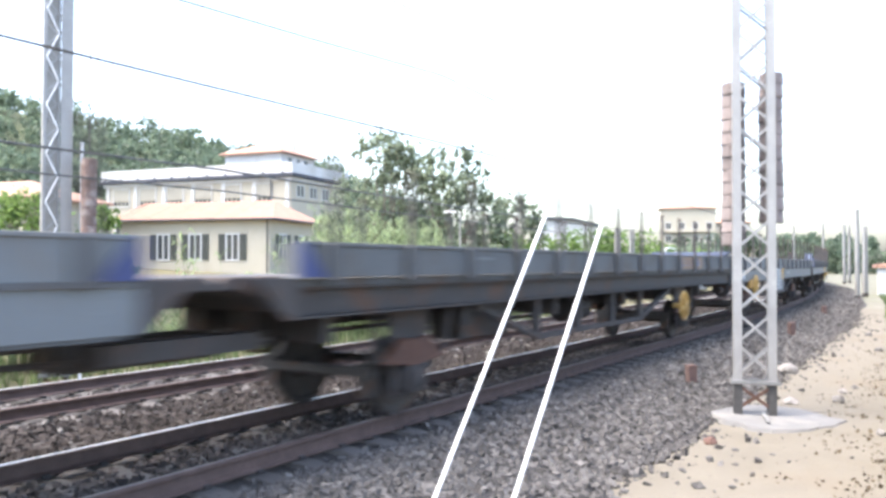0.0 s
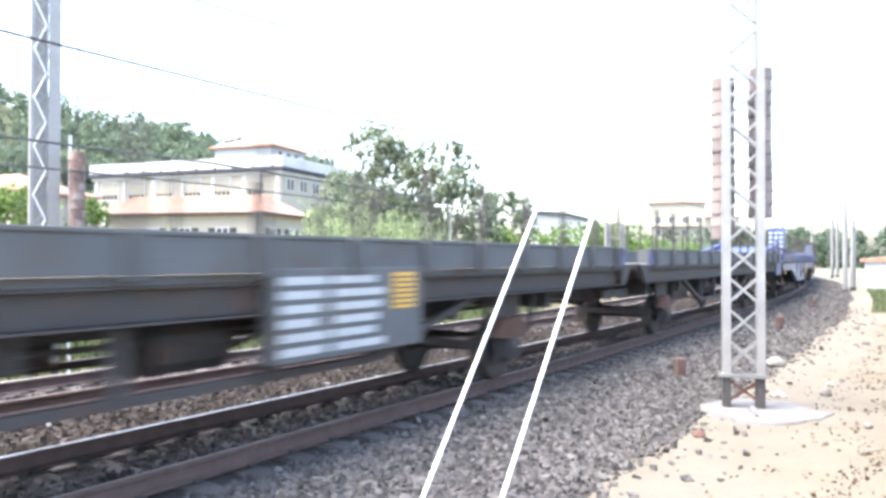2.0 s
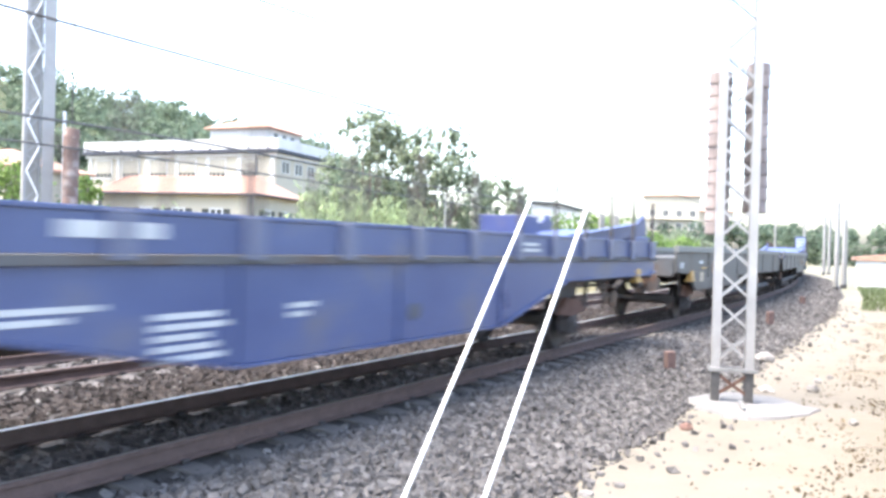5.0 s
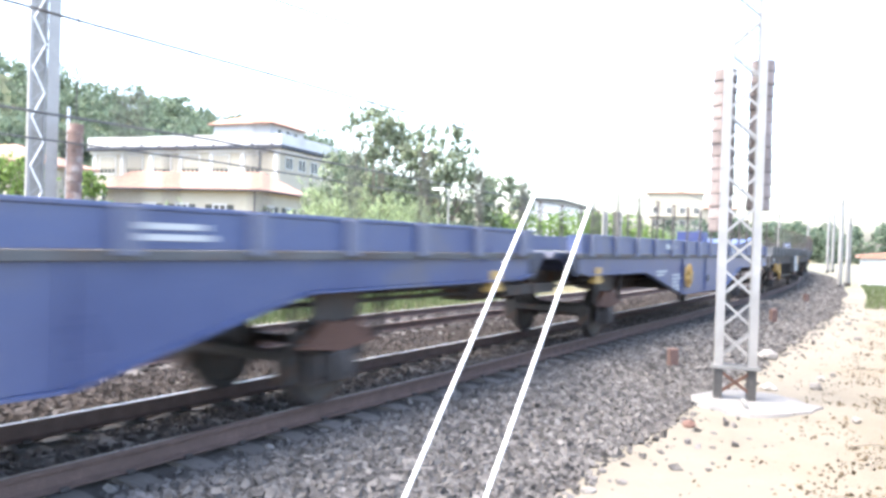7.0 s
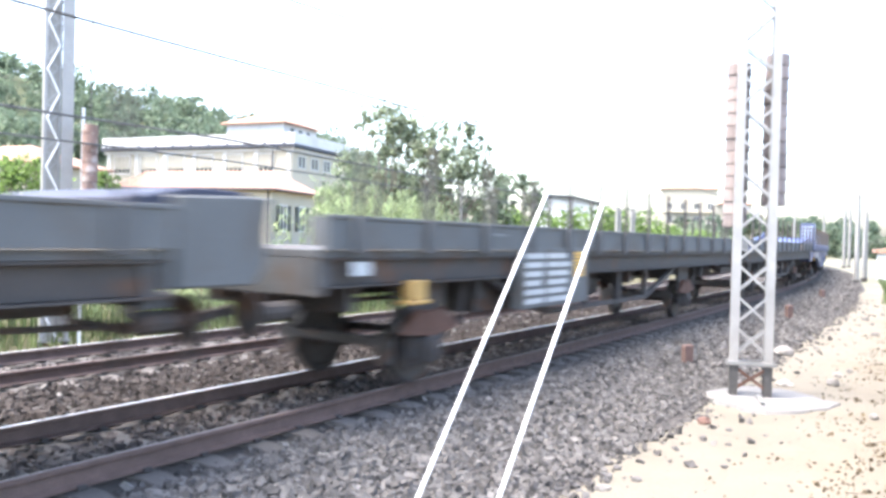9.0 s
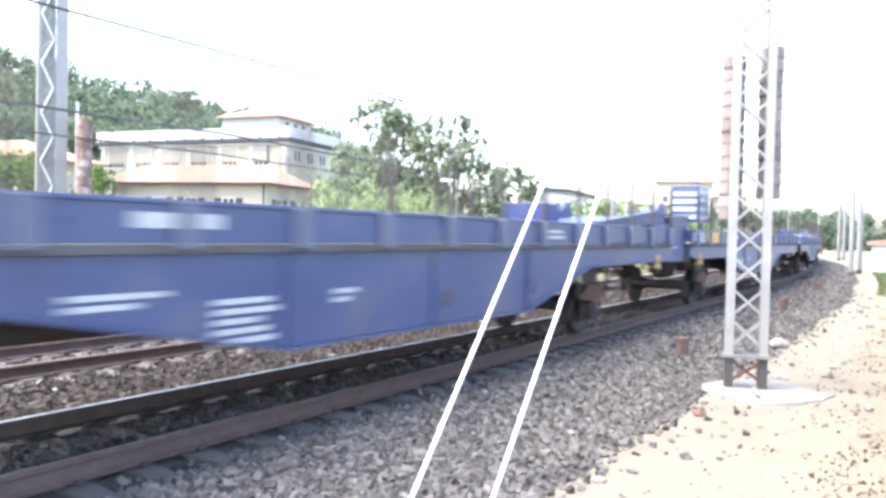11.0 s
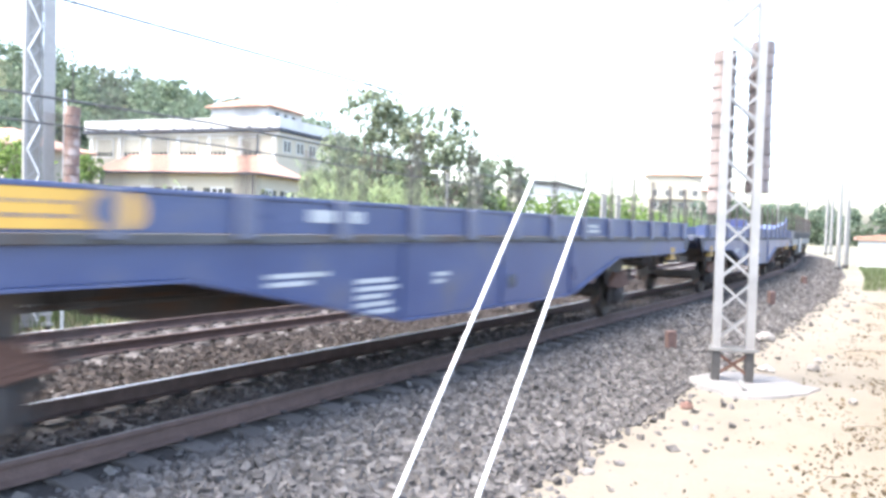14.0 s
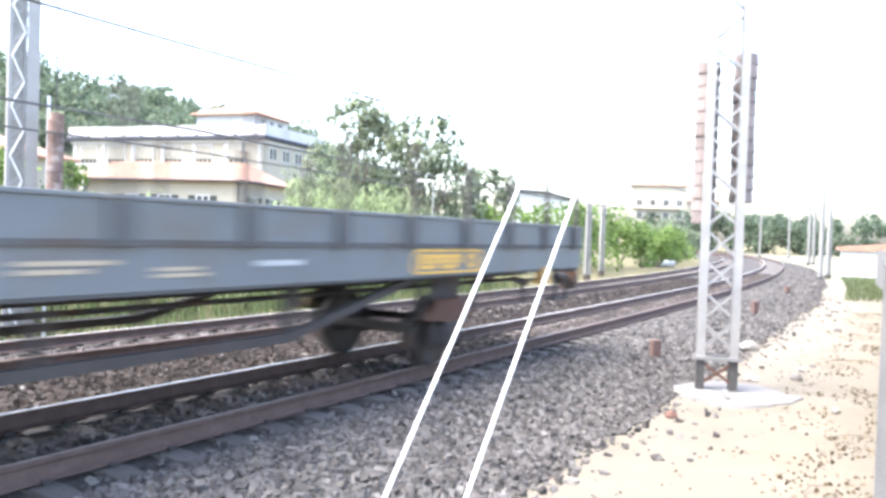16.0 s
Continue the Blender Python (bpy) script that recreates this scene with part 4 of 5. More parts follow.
for s, o, w, h, m in ((45, -13.5, 4.0, 4.2, LEAF_BRIGHT), (50, -12.6, 4.4, 4.6, LEAF_BRIGHT), (55, -12.0, 4.8, 4.9, LEAF_BRIGHT), (60, -11.4, 4.8, 4.7, LEAF_BRIGHT), (65, -11.0, 4.6, 4.4, LEAF_BRIGHT), (70, -10.4, 4.4, 3.6, LEAF_BRIGHT), (75, -9.6, 4.0, 3.5, LEAF_BRIGHT), (80, -9.4, 4.0, 3.4, LEAF_BRIGHT),
                      (40, -14.5, 4.0, 3.4, LEAF), (35, -13.5, 3.4, 2.4, LEAF_BRIGHT), (88, -9.5, 5, 4.0, LEAF_BRIGHT), (97, -10, 5, 4.2, LEAF), (107, -11, 6, 4.6, LEAF), (120, -12, 6, 5, LEAF), (134, -13, 7, 5, LEAF), (150, -13, 7, 5.4, LEAF), (168, -13, 8, 6, LEAF)):
    x, y, _ = on_line(s, o)
    bush(x, y, -0.5, w, h, 1100, 0.2 if s < 90 else 0.32, m, "fresh green bush along the railway fence" if m is LEAF_BRIGHT else "dark green bush beside the line", "bushes along the line")


def reeds(name, spots, hmin, hmax, label, mat=None, per=26):
    """Canes with long drooping blades."""
    sh = Shape()
    for x, y, z in spots:
        for _ in range(per):
            px, py = x + rng.normal(0, 0.45), y + rng.normal(0, 0.45)
            h = rng.uniform(hmin, hmax)
            lean = rng.normal(0, 0.1, 2)
            tip = (px + lean[0] * h, py + lean[1] * h, z + h)
            sh.rod((px, py, z - 0.2), tip, 0.016, 4, 0.006)
            for j in range(9):
                u = rng.uniform(0.3, 1.0)
                a, l = rng.uniform(0, 6.28), rng.uniform(0.35, 0.7)
                bx, by, bz = px + lean[0] * h * u, py + lean[1] * h * u, z + h * u
                dx, dy = math.cos(a), math.sin(a)
                w = 0.022
                sh.add([(bx - dy * w, by + dx * w, bz), (bx + dy * w, by - dx * w, bz), (bx + dx * l * 0.6 + dy * w, by + dy * l * 0.6 - dx * w, bz + l * 0.45), (bx + dx * l, by + dy * l, bz + l * 0.15), (bx + dx * l * 0.6 - dy * w, by + dy * l * 0.6 + dx * w, bz + l * 0.45)], [(0, 1, 2, 4), (2, 3, 4)])
    tagged(part(name, sh, mat or REED), label, "reeds", kind="stuff")


spots = []
for s, o in ((26.2, -12.8), (27.2, -13.6), (28, -13.2), (29, -12.7), (29.8, -13.4), (30.7, -12.9), (31.6, -13.6), (32.6, -13.0), (33.8, -13.5)):
    x, y, _ = on_line(s, o)
    spots.append((x, y, -0.45))
reeds("reed_stand", spots, 2.6, 4.3, "tall green cane reeds beyond the second track", per=30)
spots = [(*on_line(s, o)[:2], -0.45) for s, o in ((20.3, -12.8), (24.2, -13.2), (24.9, -12.9))]
reeds("reed_shoots", spots, 2.2, 3.4, "few thin cane shoots before a house", per=5)
spots = []
for s in np.arange(8, 40, 1.1):
    x, y, _ = on_line(s, rng.uniform(-10.8, -9.8))
    spots.append((x, y, -0.5))
reeds("low_reeds", spots, 0.6, 1.9, "low green reeds and weeds along the line", per=14)


def grass(name, count, s0, s1, o0, o1, h, label, mat):
    sh = Shape()
    for _ in range(count):
        s, o = rng.uniform(s0, s1), rng.uniform(o0, o1)
        x, y, _a = on_line(s, o)
        z = ground_height(np.array([o]), 0, np.array([x]), np.array([y]))[0]
        a, l = rng.uniform(0, 6.28), h * rng.uniform(0.5, 1.4)
        dx, dy, w = math.cos(a), math.sin(a), 0.012
        k = rng.uniform(0.1, 0.6)
        sh.add([(x - dy * w, y + dx * w, z - 0.02), (x + dy * w, y - dx * w, z - 0.02), (x + dx * l * k * 0.5 + dy * w, y + dy * l * k * 0.5 - dx * w, z + l * 0.6), (x + dx * l * k, y + dy * l * k, z + l), (x + dx * l * k * 0.5 - dy * w, y + dy * l * k * 0.5 + dx * w, z + l * 0.6)], [(0, 1, 2, 4), (2, 3, 4)])
    tagged(part(name, sh, mat), label, "grass", kind="stuff")


grass("grass", 9000, 4, 36, -12.5, -8.0, 0.4, "tufts of green grass beyond the second track", GRASS)
grass("grass", 4200, 40, 66, 4.6, 7.6, 0.22, "grass along the foot of the wall", GRASS)


# ---- wooded hill and far trees ----
def hill_height(x, y):
    # ridge falling from the left to the middle of the view
    az = math.degrees(math.atan2(x, y))
    top = np.interp(az, (-75, -50, -34, -30, -24, -18, -13, -8, 0), (48, 50, 47.5, 45, 39.5, 35.5, 32, 24, 8))
    d = math.hypot(x, y)
    return float(top * np.interp(d, (110, 170, 250, 330, 480), (0.0, 0.45, 1.0, 0.9, 0.0)))


def build_hill():
    sh = Shape()
    na, nd = 40, 14
    for i in range(na):
        for j in range(nd):
            az, d = radians(-80 + 84 * i / (na - 1)), 105 + 380 * j / (nd - 1)
            x, y = d * math.sin(az), d * math.cos(az)
            sh.v.append((x, y, hill_height(x, y) - 1.0))
    for i in range(na - 1):
        for j in range(nd - 1):
            a = i * nd + j
            sh.f.append((a, a + 1, a + nd + 1, a + nd))
            sh.k.append(0)
    tagged(part("hill", sh, HILL_FLOOR, smooth=True), "wooded hill rising behind the houses", "hill", kind="structure")
    cs, rs = [], []
    for _ in range(900):
        az, d = radians(rng.uniform(-62, -2)), rng.uniform(120, 290)
        x, y = d * math.sin(az), d * math.cos(az)
        r = rng.uniform(1.8, 4.2)
        cs.append((x, y, hill_height(x, y) + r * rng.uniform(0.2, 1.3)))
        rs.append(r)
    tagged(part("hill_wood", leaves(cs, rs, 80000, 0.85, 0.85, 1.3), LEAF_FAR), "dense dark green wood covering a hill", "wood", kind="stuff")


build_hill()


def far_trees():
    cs, rs = [], []
    for _ in range(190):
        az = radians(rng.uniform(14, 40))
        d = rng.uniform(185, 235)
        r = rng.uniform(1.3, 3.0)
        h = rng.uniform(0.5, 8.0)
        cs.append((d * math.sin(az), d * math.cos(az), h))
        rs.append(r)
    tagged(part("far_wood", leaves(cs, rs, 15000, 0.8, 0.9, 1.3), LEAF_FAR), "belt of green trees beyond the curve", "wood", kind="stuff")
    cs, rs = [], []
    for _ in range(60):
        az = radians(rng.uniform(31, 36))
        d = rng.uniform(95, 120)
        cs.append((d * math.sin(az), d * math.cos(az), rng.uniform(0.5, 4.2)))
        rs.append(rng.uniform(0.9, 1.7))
    tagged(part("near_wood", leaves(cs, rs, 7000, 0.45, 0.9, 1.3), LEAF_FAR), "trees behind the white garden wall", "wood", kind="stuff")


far_trees()


# ---- the train ----
SPEED = 33.3          # metres a second, towards the camera
GREY_LEN, BLUE_LEN = 17.85, 19.15


def wheel_shape():
    return Shape().lathe_y([(0.09, 0.10), (0.12, 0.09), (0.13, 0.02), (0.37, 0.015), (0.40, 0.06), (0.455, 0.065), (0.46, -0.04), (0.485, -0.05), (0.485, -0.07), (0.40, -0.07), (0.37, -0.02), (0.13, -0.03), (0.12, -0.08), (0.09, -0.09)], 28)


def running_gear(w, xs):
    """Wheels, axles, boxes, springs and guards at the given places along the wagon."""
    first = {}

    def put(name, shape, mat, m, label="", bevel=0.0, smooth=False):
        if name in first:
            return share(first[name], w, m)
        first[name] = part(name, shape(), mat, w, label, bevel, smooth, m)
        return first[name]

    for x in xs:
        put("axle", lambda: Shape().rod((0, -0.98, 0), (0, 0.98, 0), 0.075, 10), GEAR, pose(x, 0, 0.46), "grimy steel axle")
        for sy in (-1, 1):
            m = pose(x, sy * 0.7525, 0.46, 0, 0, 0 if sy > 0 else 180)
            wh = put("wheel", wheel_shape, GEAR, m, "grimy steel railway wheel", smooth=False)
            if wh is first["wheel"] and len(wh.children) == 0:
                first["tread"] = part("tread", Shape().lathe_y([(0.456, 0.06), (0.4615, 0.06), (0.4615, -0.035), (0.456, -0.035)], 28), TYRE, wh, "worn bright tread")
            else:
                share(first["tread"], wh, Matrix.Identity(4))
            f = pose(x, sy * 1.0, 0.46, 0, 0, 0 if sy > 0 else 180)
            put("axle_box", lambda: Shape().box(-0.17, -0.09, -0.16, 0.17, 0.12, 0.15).box(-0.22, -0.05, -0.12, -0.17, 0.07, 0.12).box(0.17, -0.05, -0.12, 0.22, 0.07, 0.12).rod((0, 0.12, 0), (0, 0.16, 0), 0.11, 10), GEAR, f, "greasy axle box", bevel=0.012)
            put("axle_guard", lambda: Shape().prism([(-0.42, 0.84), (-0.36, -0.16), (-0.26, -0.16), (-0.24, 0.28), (0.24, 0.28), (0.26, -0.16), (0.36, -0.16), (0.42, 0.84)], -0.035, -0.015).box(-0.36, -0.03, -0.2, 0.36, -0.005, -0.16), GEAR, f, "dark axle guard plate")
            put("leaf_spring", lambda: [s := Shape(), [s.prism([(-0.62 + 0.07 * k, 0.17 + 0.045 * k + 0.05), (0.0, 0.145 + 0.045 * k), (0.62 - 0.07 * k, 0.17 + 0.045 * k + 0.05), (0.62 - 0.07 * k, 0.212 + 0.045 * k + 0.05), (0.0, 0.187 + 0.045 * k), (-0.62 + 0.07 * k, 0.212 + 0.045 * k + 0.05)], -0.02, 0.08) for k in range(6)], s.box(-0.06, -0.03, 0.14, 0.06, 0.09, 0.46)][0], RUST_GEAR, f, "rusty leaf spring pack")
            for turn in (0, 180):
                put("spring_hanger", lambda: Shape().bar((-0.66, 0, 0.24), (-0.78, 0, 0.82), 0.07, 0.05), GEAR, f @ pose(0, 0.03, 0, 0, 0, turn))
        for sx in (-1, 1):
            put("brake_beam", lambda: Shape().box(-0.05, -0.9, 0.05, 0.05, 0.9, 0.15), GEAR, pose(x + sx * 0.57, 0, 0.46), "grimy brake beam")
            for sy in (-1, 1):
                put("brake_block", lambda: Shape().box(-0.035, -0.1, -0.18, 0.035, 0.1, 0.2), GEAR, pose(x + sx * 0.525, sy * 0.75, 0.46), "grimy brake block")


def notice_bars(parent, x, y, z, w, rows, row_h, mats, label):
    """Unreadable lettering as plain bars on the side facing -y."""
    for i in range(rows):
        k = 0.65 + 0.35 * ((i * 37 + int(x * 10)) % 7) / 6
        part("lettering", Shape().box(x, y - 0.006, z - i * row_h * 1.7 - row_h, x + w * k, y, z - i * row_h * 1.7), mats, parent, label)


def rounded(x0, z0, x1, z1, r, n=5):
    """Corner-rounded rectangle as a ring of (x, z)."""
    pts = []
    for cx, cz, a0 in ((x1 - r, z0 + r, -90), (x1 - r, z1 - r, 0), (x0 + r, z1 - r, 90), (x0 + r, z0 + r, 180)):
        for i in range(n):
            a = radians(a0 + 90 * i / (n - 1))
            pts.append((cx + r * math.cos(a), cz + r * math.sin(a)))
    return pts


def ring_plate(outer, inner, y0, y1):
    """A flat band between two rings of (x, z) with as many points."""
    n = len(outer)
    v = [(x, y, z) for y in (y0, y1) for loop in (outer, inner) for x, z in loop]
    f = []
    for i in range(n):
        j = (i + 1) % n
        f += [(i, j, n + j, n + i), (2 * n + i, 3 * n + i, 3 * n + j, 2 * n + j), (i, 2 * n + i, 2 * n + j, j), (n + i, n + j, 3 * n + j, 3 * n + i)]
    return Shape().add(v, f)


def logo(parent, x, z, y, w, h, mat=None, filled=False):
    """Amber emblem: a rounded border round plain blocks, with a ring at its end; or a filled plate with dark slits."""
    mat = mat or ORANGE
    if filled:
        p = part("emblem_plate", Shape().prism(rounded(x, z, x + w, z + h, h * 0.42), y - 0.008, y), mat, parent, "rounded amber emblem plate")
        for i in range(4):
            a = x + w * (0.14 + 0.15 * i)
            part("emblem_slit", Shape().box(a, y - 0.012, z + h * 0.26, a + w * 0.085, y - 0.0085, z + h * 0.37).box(a + w * 0.02, y - 0.012, z + h * 0.6, a + w * 0.085, y - 0.0085, z + h * 0.7), BLUE, p)
        cx, cz = x + w * 0.81, z + h / 2
        part("emblem_disc", Shape().prism([(cx + w * 0.06 * math.cos(2 * math.pi * i / 20), cz + h * 0.33 * math.sin(2 * math.pi * i / 20)) for i in range(20)], y - 0.012, y - 0.0085), BLUE, p, "dark blue disc")
        return
    t = h * 0.1
    p = part("emblem_border", ring_plate(rounded(x, z, x + w, z + h, h * 0.42), rounded(x + t, z + t, x + w - t, z + h - t, h * 0.36), y - 0.008, y), mat, parent, "rounded amber emblem border")
    a, step = x + w * 0.09, w * 0.15
    for i in range(4):
        lo, hi = z + h * 0.19, z + h * 0.81
        part("emblem_block", Shape().box(a, y - 0.008, lo, a + step * 0.34, y, hi).box(a + step * 0.342, y - 0.008, hi - h * 0.2, a + step * 0.86, y, hi).box(a + step * 0.342, y - 0.008, z + h * 0.42, a + step * 0.74, y, z + h * 0.57).box(a + step * 0.342, y - 0.008, lo, a + step * (0.86 if i % 2 == 0 else 0.5), y, lo + h * 0.16), mat, p)
        a += step
    c = h * 0.34
    cx, cz = x + w * 0.82, z + h / 2
    ring = [[(cx + r * 1.35 * math.cos(2 * math.pi * i / 20), cz + r * math.sin(2 * math.pi * i / 20)) for i in range(20)] for r in (c, c * 0.52)]
    part("emblem_ring", ring_plate(ring[0], ring[1], y - 0.008, y), mat, p)


def hand_wheel(w, x, y, z, r):
    sh = Shape()
    n = 24
    for i in range(n):
        a, b = 2 * math.pi * i / n, 2 * math.pi * (i + 1) / n
        sh.rod((r * math.cos(a), 0, r * math.sin(a)), (r * math.cos(b), 0, r * math.sin(b)), 0.028, 6)
    for i in range(3):
        a = math.pi * i / 3 + 0.3
        sh.bar((-r * math.cos(a), 0, -r * math.sin(a)), (r * math.cos(a), 0, r * math.sin(a)), 0.085, 0.025)
    sh.rod((0, -0.03, 0), (0, 0.25, 0), 0.06, 10)
    return part("hand_wheel", sh, YELLOW, w, "yellow spoked brake hand wheel", at=pose(x, y, z))


def label_cabinet(w, x, mat):
    """Deep side box covered with pale notices."""
    b = part("notice_box", Shape().box(0, -1.39, 0.83, 2.35, -1.2, 1.7), mat, w, "grey side box covered with notices", bevel=0.01, at=pose(x, 0, 0))
    for i in range(6):
        for c, (x0, x1) in enumerate(((0.06, 0.72), (0.8, 1.62))):
            z = 1.62 - i * 0.13
            part("notice", Shape().box(x0, -1.397, z - 0.075, x1 - 0.05 * ((i * 5 + c * 3) % 4), -1.389, z), NOTICE, b, "white notice strip")
    g = part("grille", Shape().box(1.78, -1.398, 1.25, 2.2, -1.389, 1.64), ORANGE, b, "amber louvred panel")
    for i in range(6):
        part("louvre", Shape().box(1.8, -1.405, 1.29 + i * 0.058, 2.18, -1.398, 1.308 + i * 0.058), DARK_GREY, g)
    return b


def stakes(w, length, mat, n, height):
    sh = Shape().box(-0.03, -0.025, 1.64, 0.03, 0.025, height)
    pk = Shape().box(-0.075, -0.04, 1.62, 0.075, 0.035, 1.99)
    first = None
    for i in range(n):
        x = 0.45 + i * (length - 0.9) / (n - 1)
        for sy in (-1, 1) if 3.6 < x < length - 3.6 else (-1,):
            m = pose(x, sy * 1.385, 0, 0, 0, 0 if sy < 0 else 180)
            if first is None:
                first = part("stake", sh, GEAR, w, "dark steel side stake", bevel=0.006, at=m)
                pocket = part("stake_pocket", pk, mat, w, "painted stake pocket", bevel=0.006, at=m)
            else:
                share(first, w, m)
                share(pocket, w, m)


def buffers(w, xs):
    first = None
    for x, d in xs:
        for sy in (-1, 1):
            m = pose(x, sy * 0.875, 1.05, 0, 0, 0 if d > 0 else 180)
            if first is None:
                first = part("buffer", Shape().rod((0, 0, 0), (0.35, 0, 0), 0.1, 10).rod((0.35, 0, 0), (0.52, 0, 0), 0.07, 10).rod((0.52, 0, 0), (0.55, 0, 0), 0.22, 14), GEAR, w, "grimy round buffer", at=m)
            else:
                share(first, w, m)
        part("coupling", Shape().bar((x, 0, 1.0), (x + d * 0.5, 0, 0.9), 0.08, 0.1).rod((x + d * 0.5, -0.08, 0.9), (x + d * 0.5, 0.08, 0.9), 0.05, 8).bar((x + d * 0.45, 0, 0.92), (x + d * 0.5, 0, 0.5), 0.06, 0.06), GEAR, w, "grimy screw coupling")


def side_boards(w, length, mat):
    for sy in (-1, 1):
        y0, y1 = (sy * 1.35, sy * 1.30) if sy > 0 else (-1.35, -1.30)
        a, b = min(y0, y1), max(y0, y1)
        # the far side carries its board along the middle only
        e0, e1 = (3.6, length - 3.6) if sy > 0 else (0, length)
        sh = Shape().box(e0, a, 1.665, e1, b, 1.985).box(e0, a - 0.02, 1.965, e1, b + 0.02, 2.005)
        bd = part("side_board", sh, mat, w, "long upright side board", bevel=0.006)
    for x in (0.02, length - 0.06):
        part("end_board", Shape().box(x, -1.3, 1.7, x + 0.04, -1.1, 1.98), mat, w)


def ramp(w, length, mat, bulk_mat, reach_on=False):
    """Sloping drive-over plates rising to the outer end."""
    back = 3.0
    if mat is bulk_mat:
        for sy in (-1, 1):
            y = sy * 1.12
            part("ramp_side", Shape().prism([(length - back, 2.02), (length + 0.45, 2.34), (length + 0.92, 2.58), (length + 1.0, 2.56), (length + 1.15, 2.4), (length + 1.15, 2.12), (length + 0.2, 2.06), (length - back, 1.86)], y - 0.03, y + 0.03), mat, w, "blue sloping ramp plate", bevel=0.008)
            part("ramp_flange", Shape().prism([(length - back, 2.024), (length + 0.45, 2.344), (length + 0.45, 2.374), (length - back, 2.054)], y - 0.09, y + 0.09), mat, w, "blue ramp top flange")
        part("ramp_floor", Shape().prism([(length - back, 1.9), (length + 1.1, 2.2), (length + 1.1, 2.24), (length - back, 1.94)], -1.08, 1.08), mat, w, "blue ramp floor plate")
    else:
        part("ramp_stub", Shape().prism([(length - 0.2, 1.9), (length + 0.95, 1.9), (length + 0.95, 2.16), (length + 0.3, 2.16), (length - 0.2, 2.06)], -1.12, 1.12), mat, w, "low navy end ramp", bevel=0.01)
    if bulk_mat:
        top = 2.1 if bulk_mat is mat else 2.12
        reach = 1.48 if reach_on else 1.17
        low_z = 1.12 if reach_on else 1.34
        part("end_bulkhead", Shape().prism([(length + 0.12, low_z), (length + reach - 0.2, low_z), (length + reach - 0.05, low_z + 0.16), (length + reach, top + (0.2 if reach_on else 0)), (length + reach - 0.3, top + (0.2 if reach_on else 0)), (length + 0.12, top - 0.03)], -1.22, 1.22), bulk_mat, w, "blue end bulkhead" if bulk_mat is mat else "sooty end bulkhead", bevel=0.02)
        if bulk_mat is mat:
            part("bulkhead_strip", Shape().box(length + 0.2, -1.228, 1.62, length + 0.75, -1.222, 1.68), NOTICE, w, "pale strip")


def over_coupling(w, x):
    """Blue bulkhead box that reaches over the buffers towards the next blue wagon."""
    bh = part("coupling_bulkhead", Shape().prism([(x + 0.02, 1.22), (x + 1.2, 1.22), (x + 1.36, 1.36), (x + 1.38, 1.72), (x + 1.6, 1.74), (x + 1.6, 2.3), (x + 0.02, 2.26)], -1.22, 1.22), DEEP_BLUE, w, "blue end bulkhead over the coupling", bevel=0.02)
    part("bulkhead_ledge", Shape().prism([(x - 0.2, 2.27), (x + 1.62, 2.31), (x + 1.62, 2.35), (x - 0.2, 2.31)], -1.28, -1.05), DEEP_BLUE, bh, "folded top ledge")
    part("bulkhead_strip", Shape().box(x + 0.1, -1.228, 1.55, x + 0.62, -1.222, 1.61), NOTICE, bh, "pale strip")
    part("crease", Shape().box(x + 0.03, -1.232, 2.02, x + 1.58, -1.222, 2.035), NAVY, bh, "dark crease")


def inner_end(w, x, d, mat, blue):
    """Low arched link plate over the joint of two coupled halves."""
    part("link_plate", Shape().prism([(x, 1.36), (x, 1.68), (x + d * 0.75, 1.68), (x + d * 0.86, 1.6), (x + d * 0.86, 1.56), (x + d * 0.6, 1.57), (x + d * 0.36, 1.5), (x + d * 0.18, 1.36)], -1.2, 1.2), mat, w, "plate over the joint", bevel=0.01)
    for sy in (-1, 1):
        part("cheek_plate", Shape().prism([(x - d * 0.05, 1.66), (x + d * 0.5, 1.66), (x + d * 0.12, 1.28), (x - d * 0.05, 1.28)], sy * 1.3 - 0.02, sy * 1.3 + 0.02), mat, w)
    if not blue:
        for sy in (-1,):
            part("corner_gusset", Shape().prism([(x, 1.67), (x, 2.0), (x - d * 0.06, 2.0), (x - d * 0.36, 1.67)], sy * 1.37 - 0.012, sy * 1.37 + 0.012), DEEP_BLUE, w, "blue corner gusset plate")
    part("draw_gear", Shape().box(min(x, x + d * 0.9), -0.25, 0.88, max(x, x + d * 0.9), 0.25, 1.12).box(min(x, x + d * 0.9), -0.9, 1.0, max(x, x + d * 0.9), -0.72, 1.16), GEAR, w, "grimy draw gear")


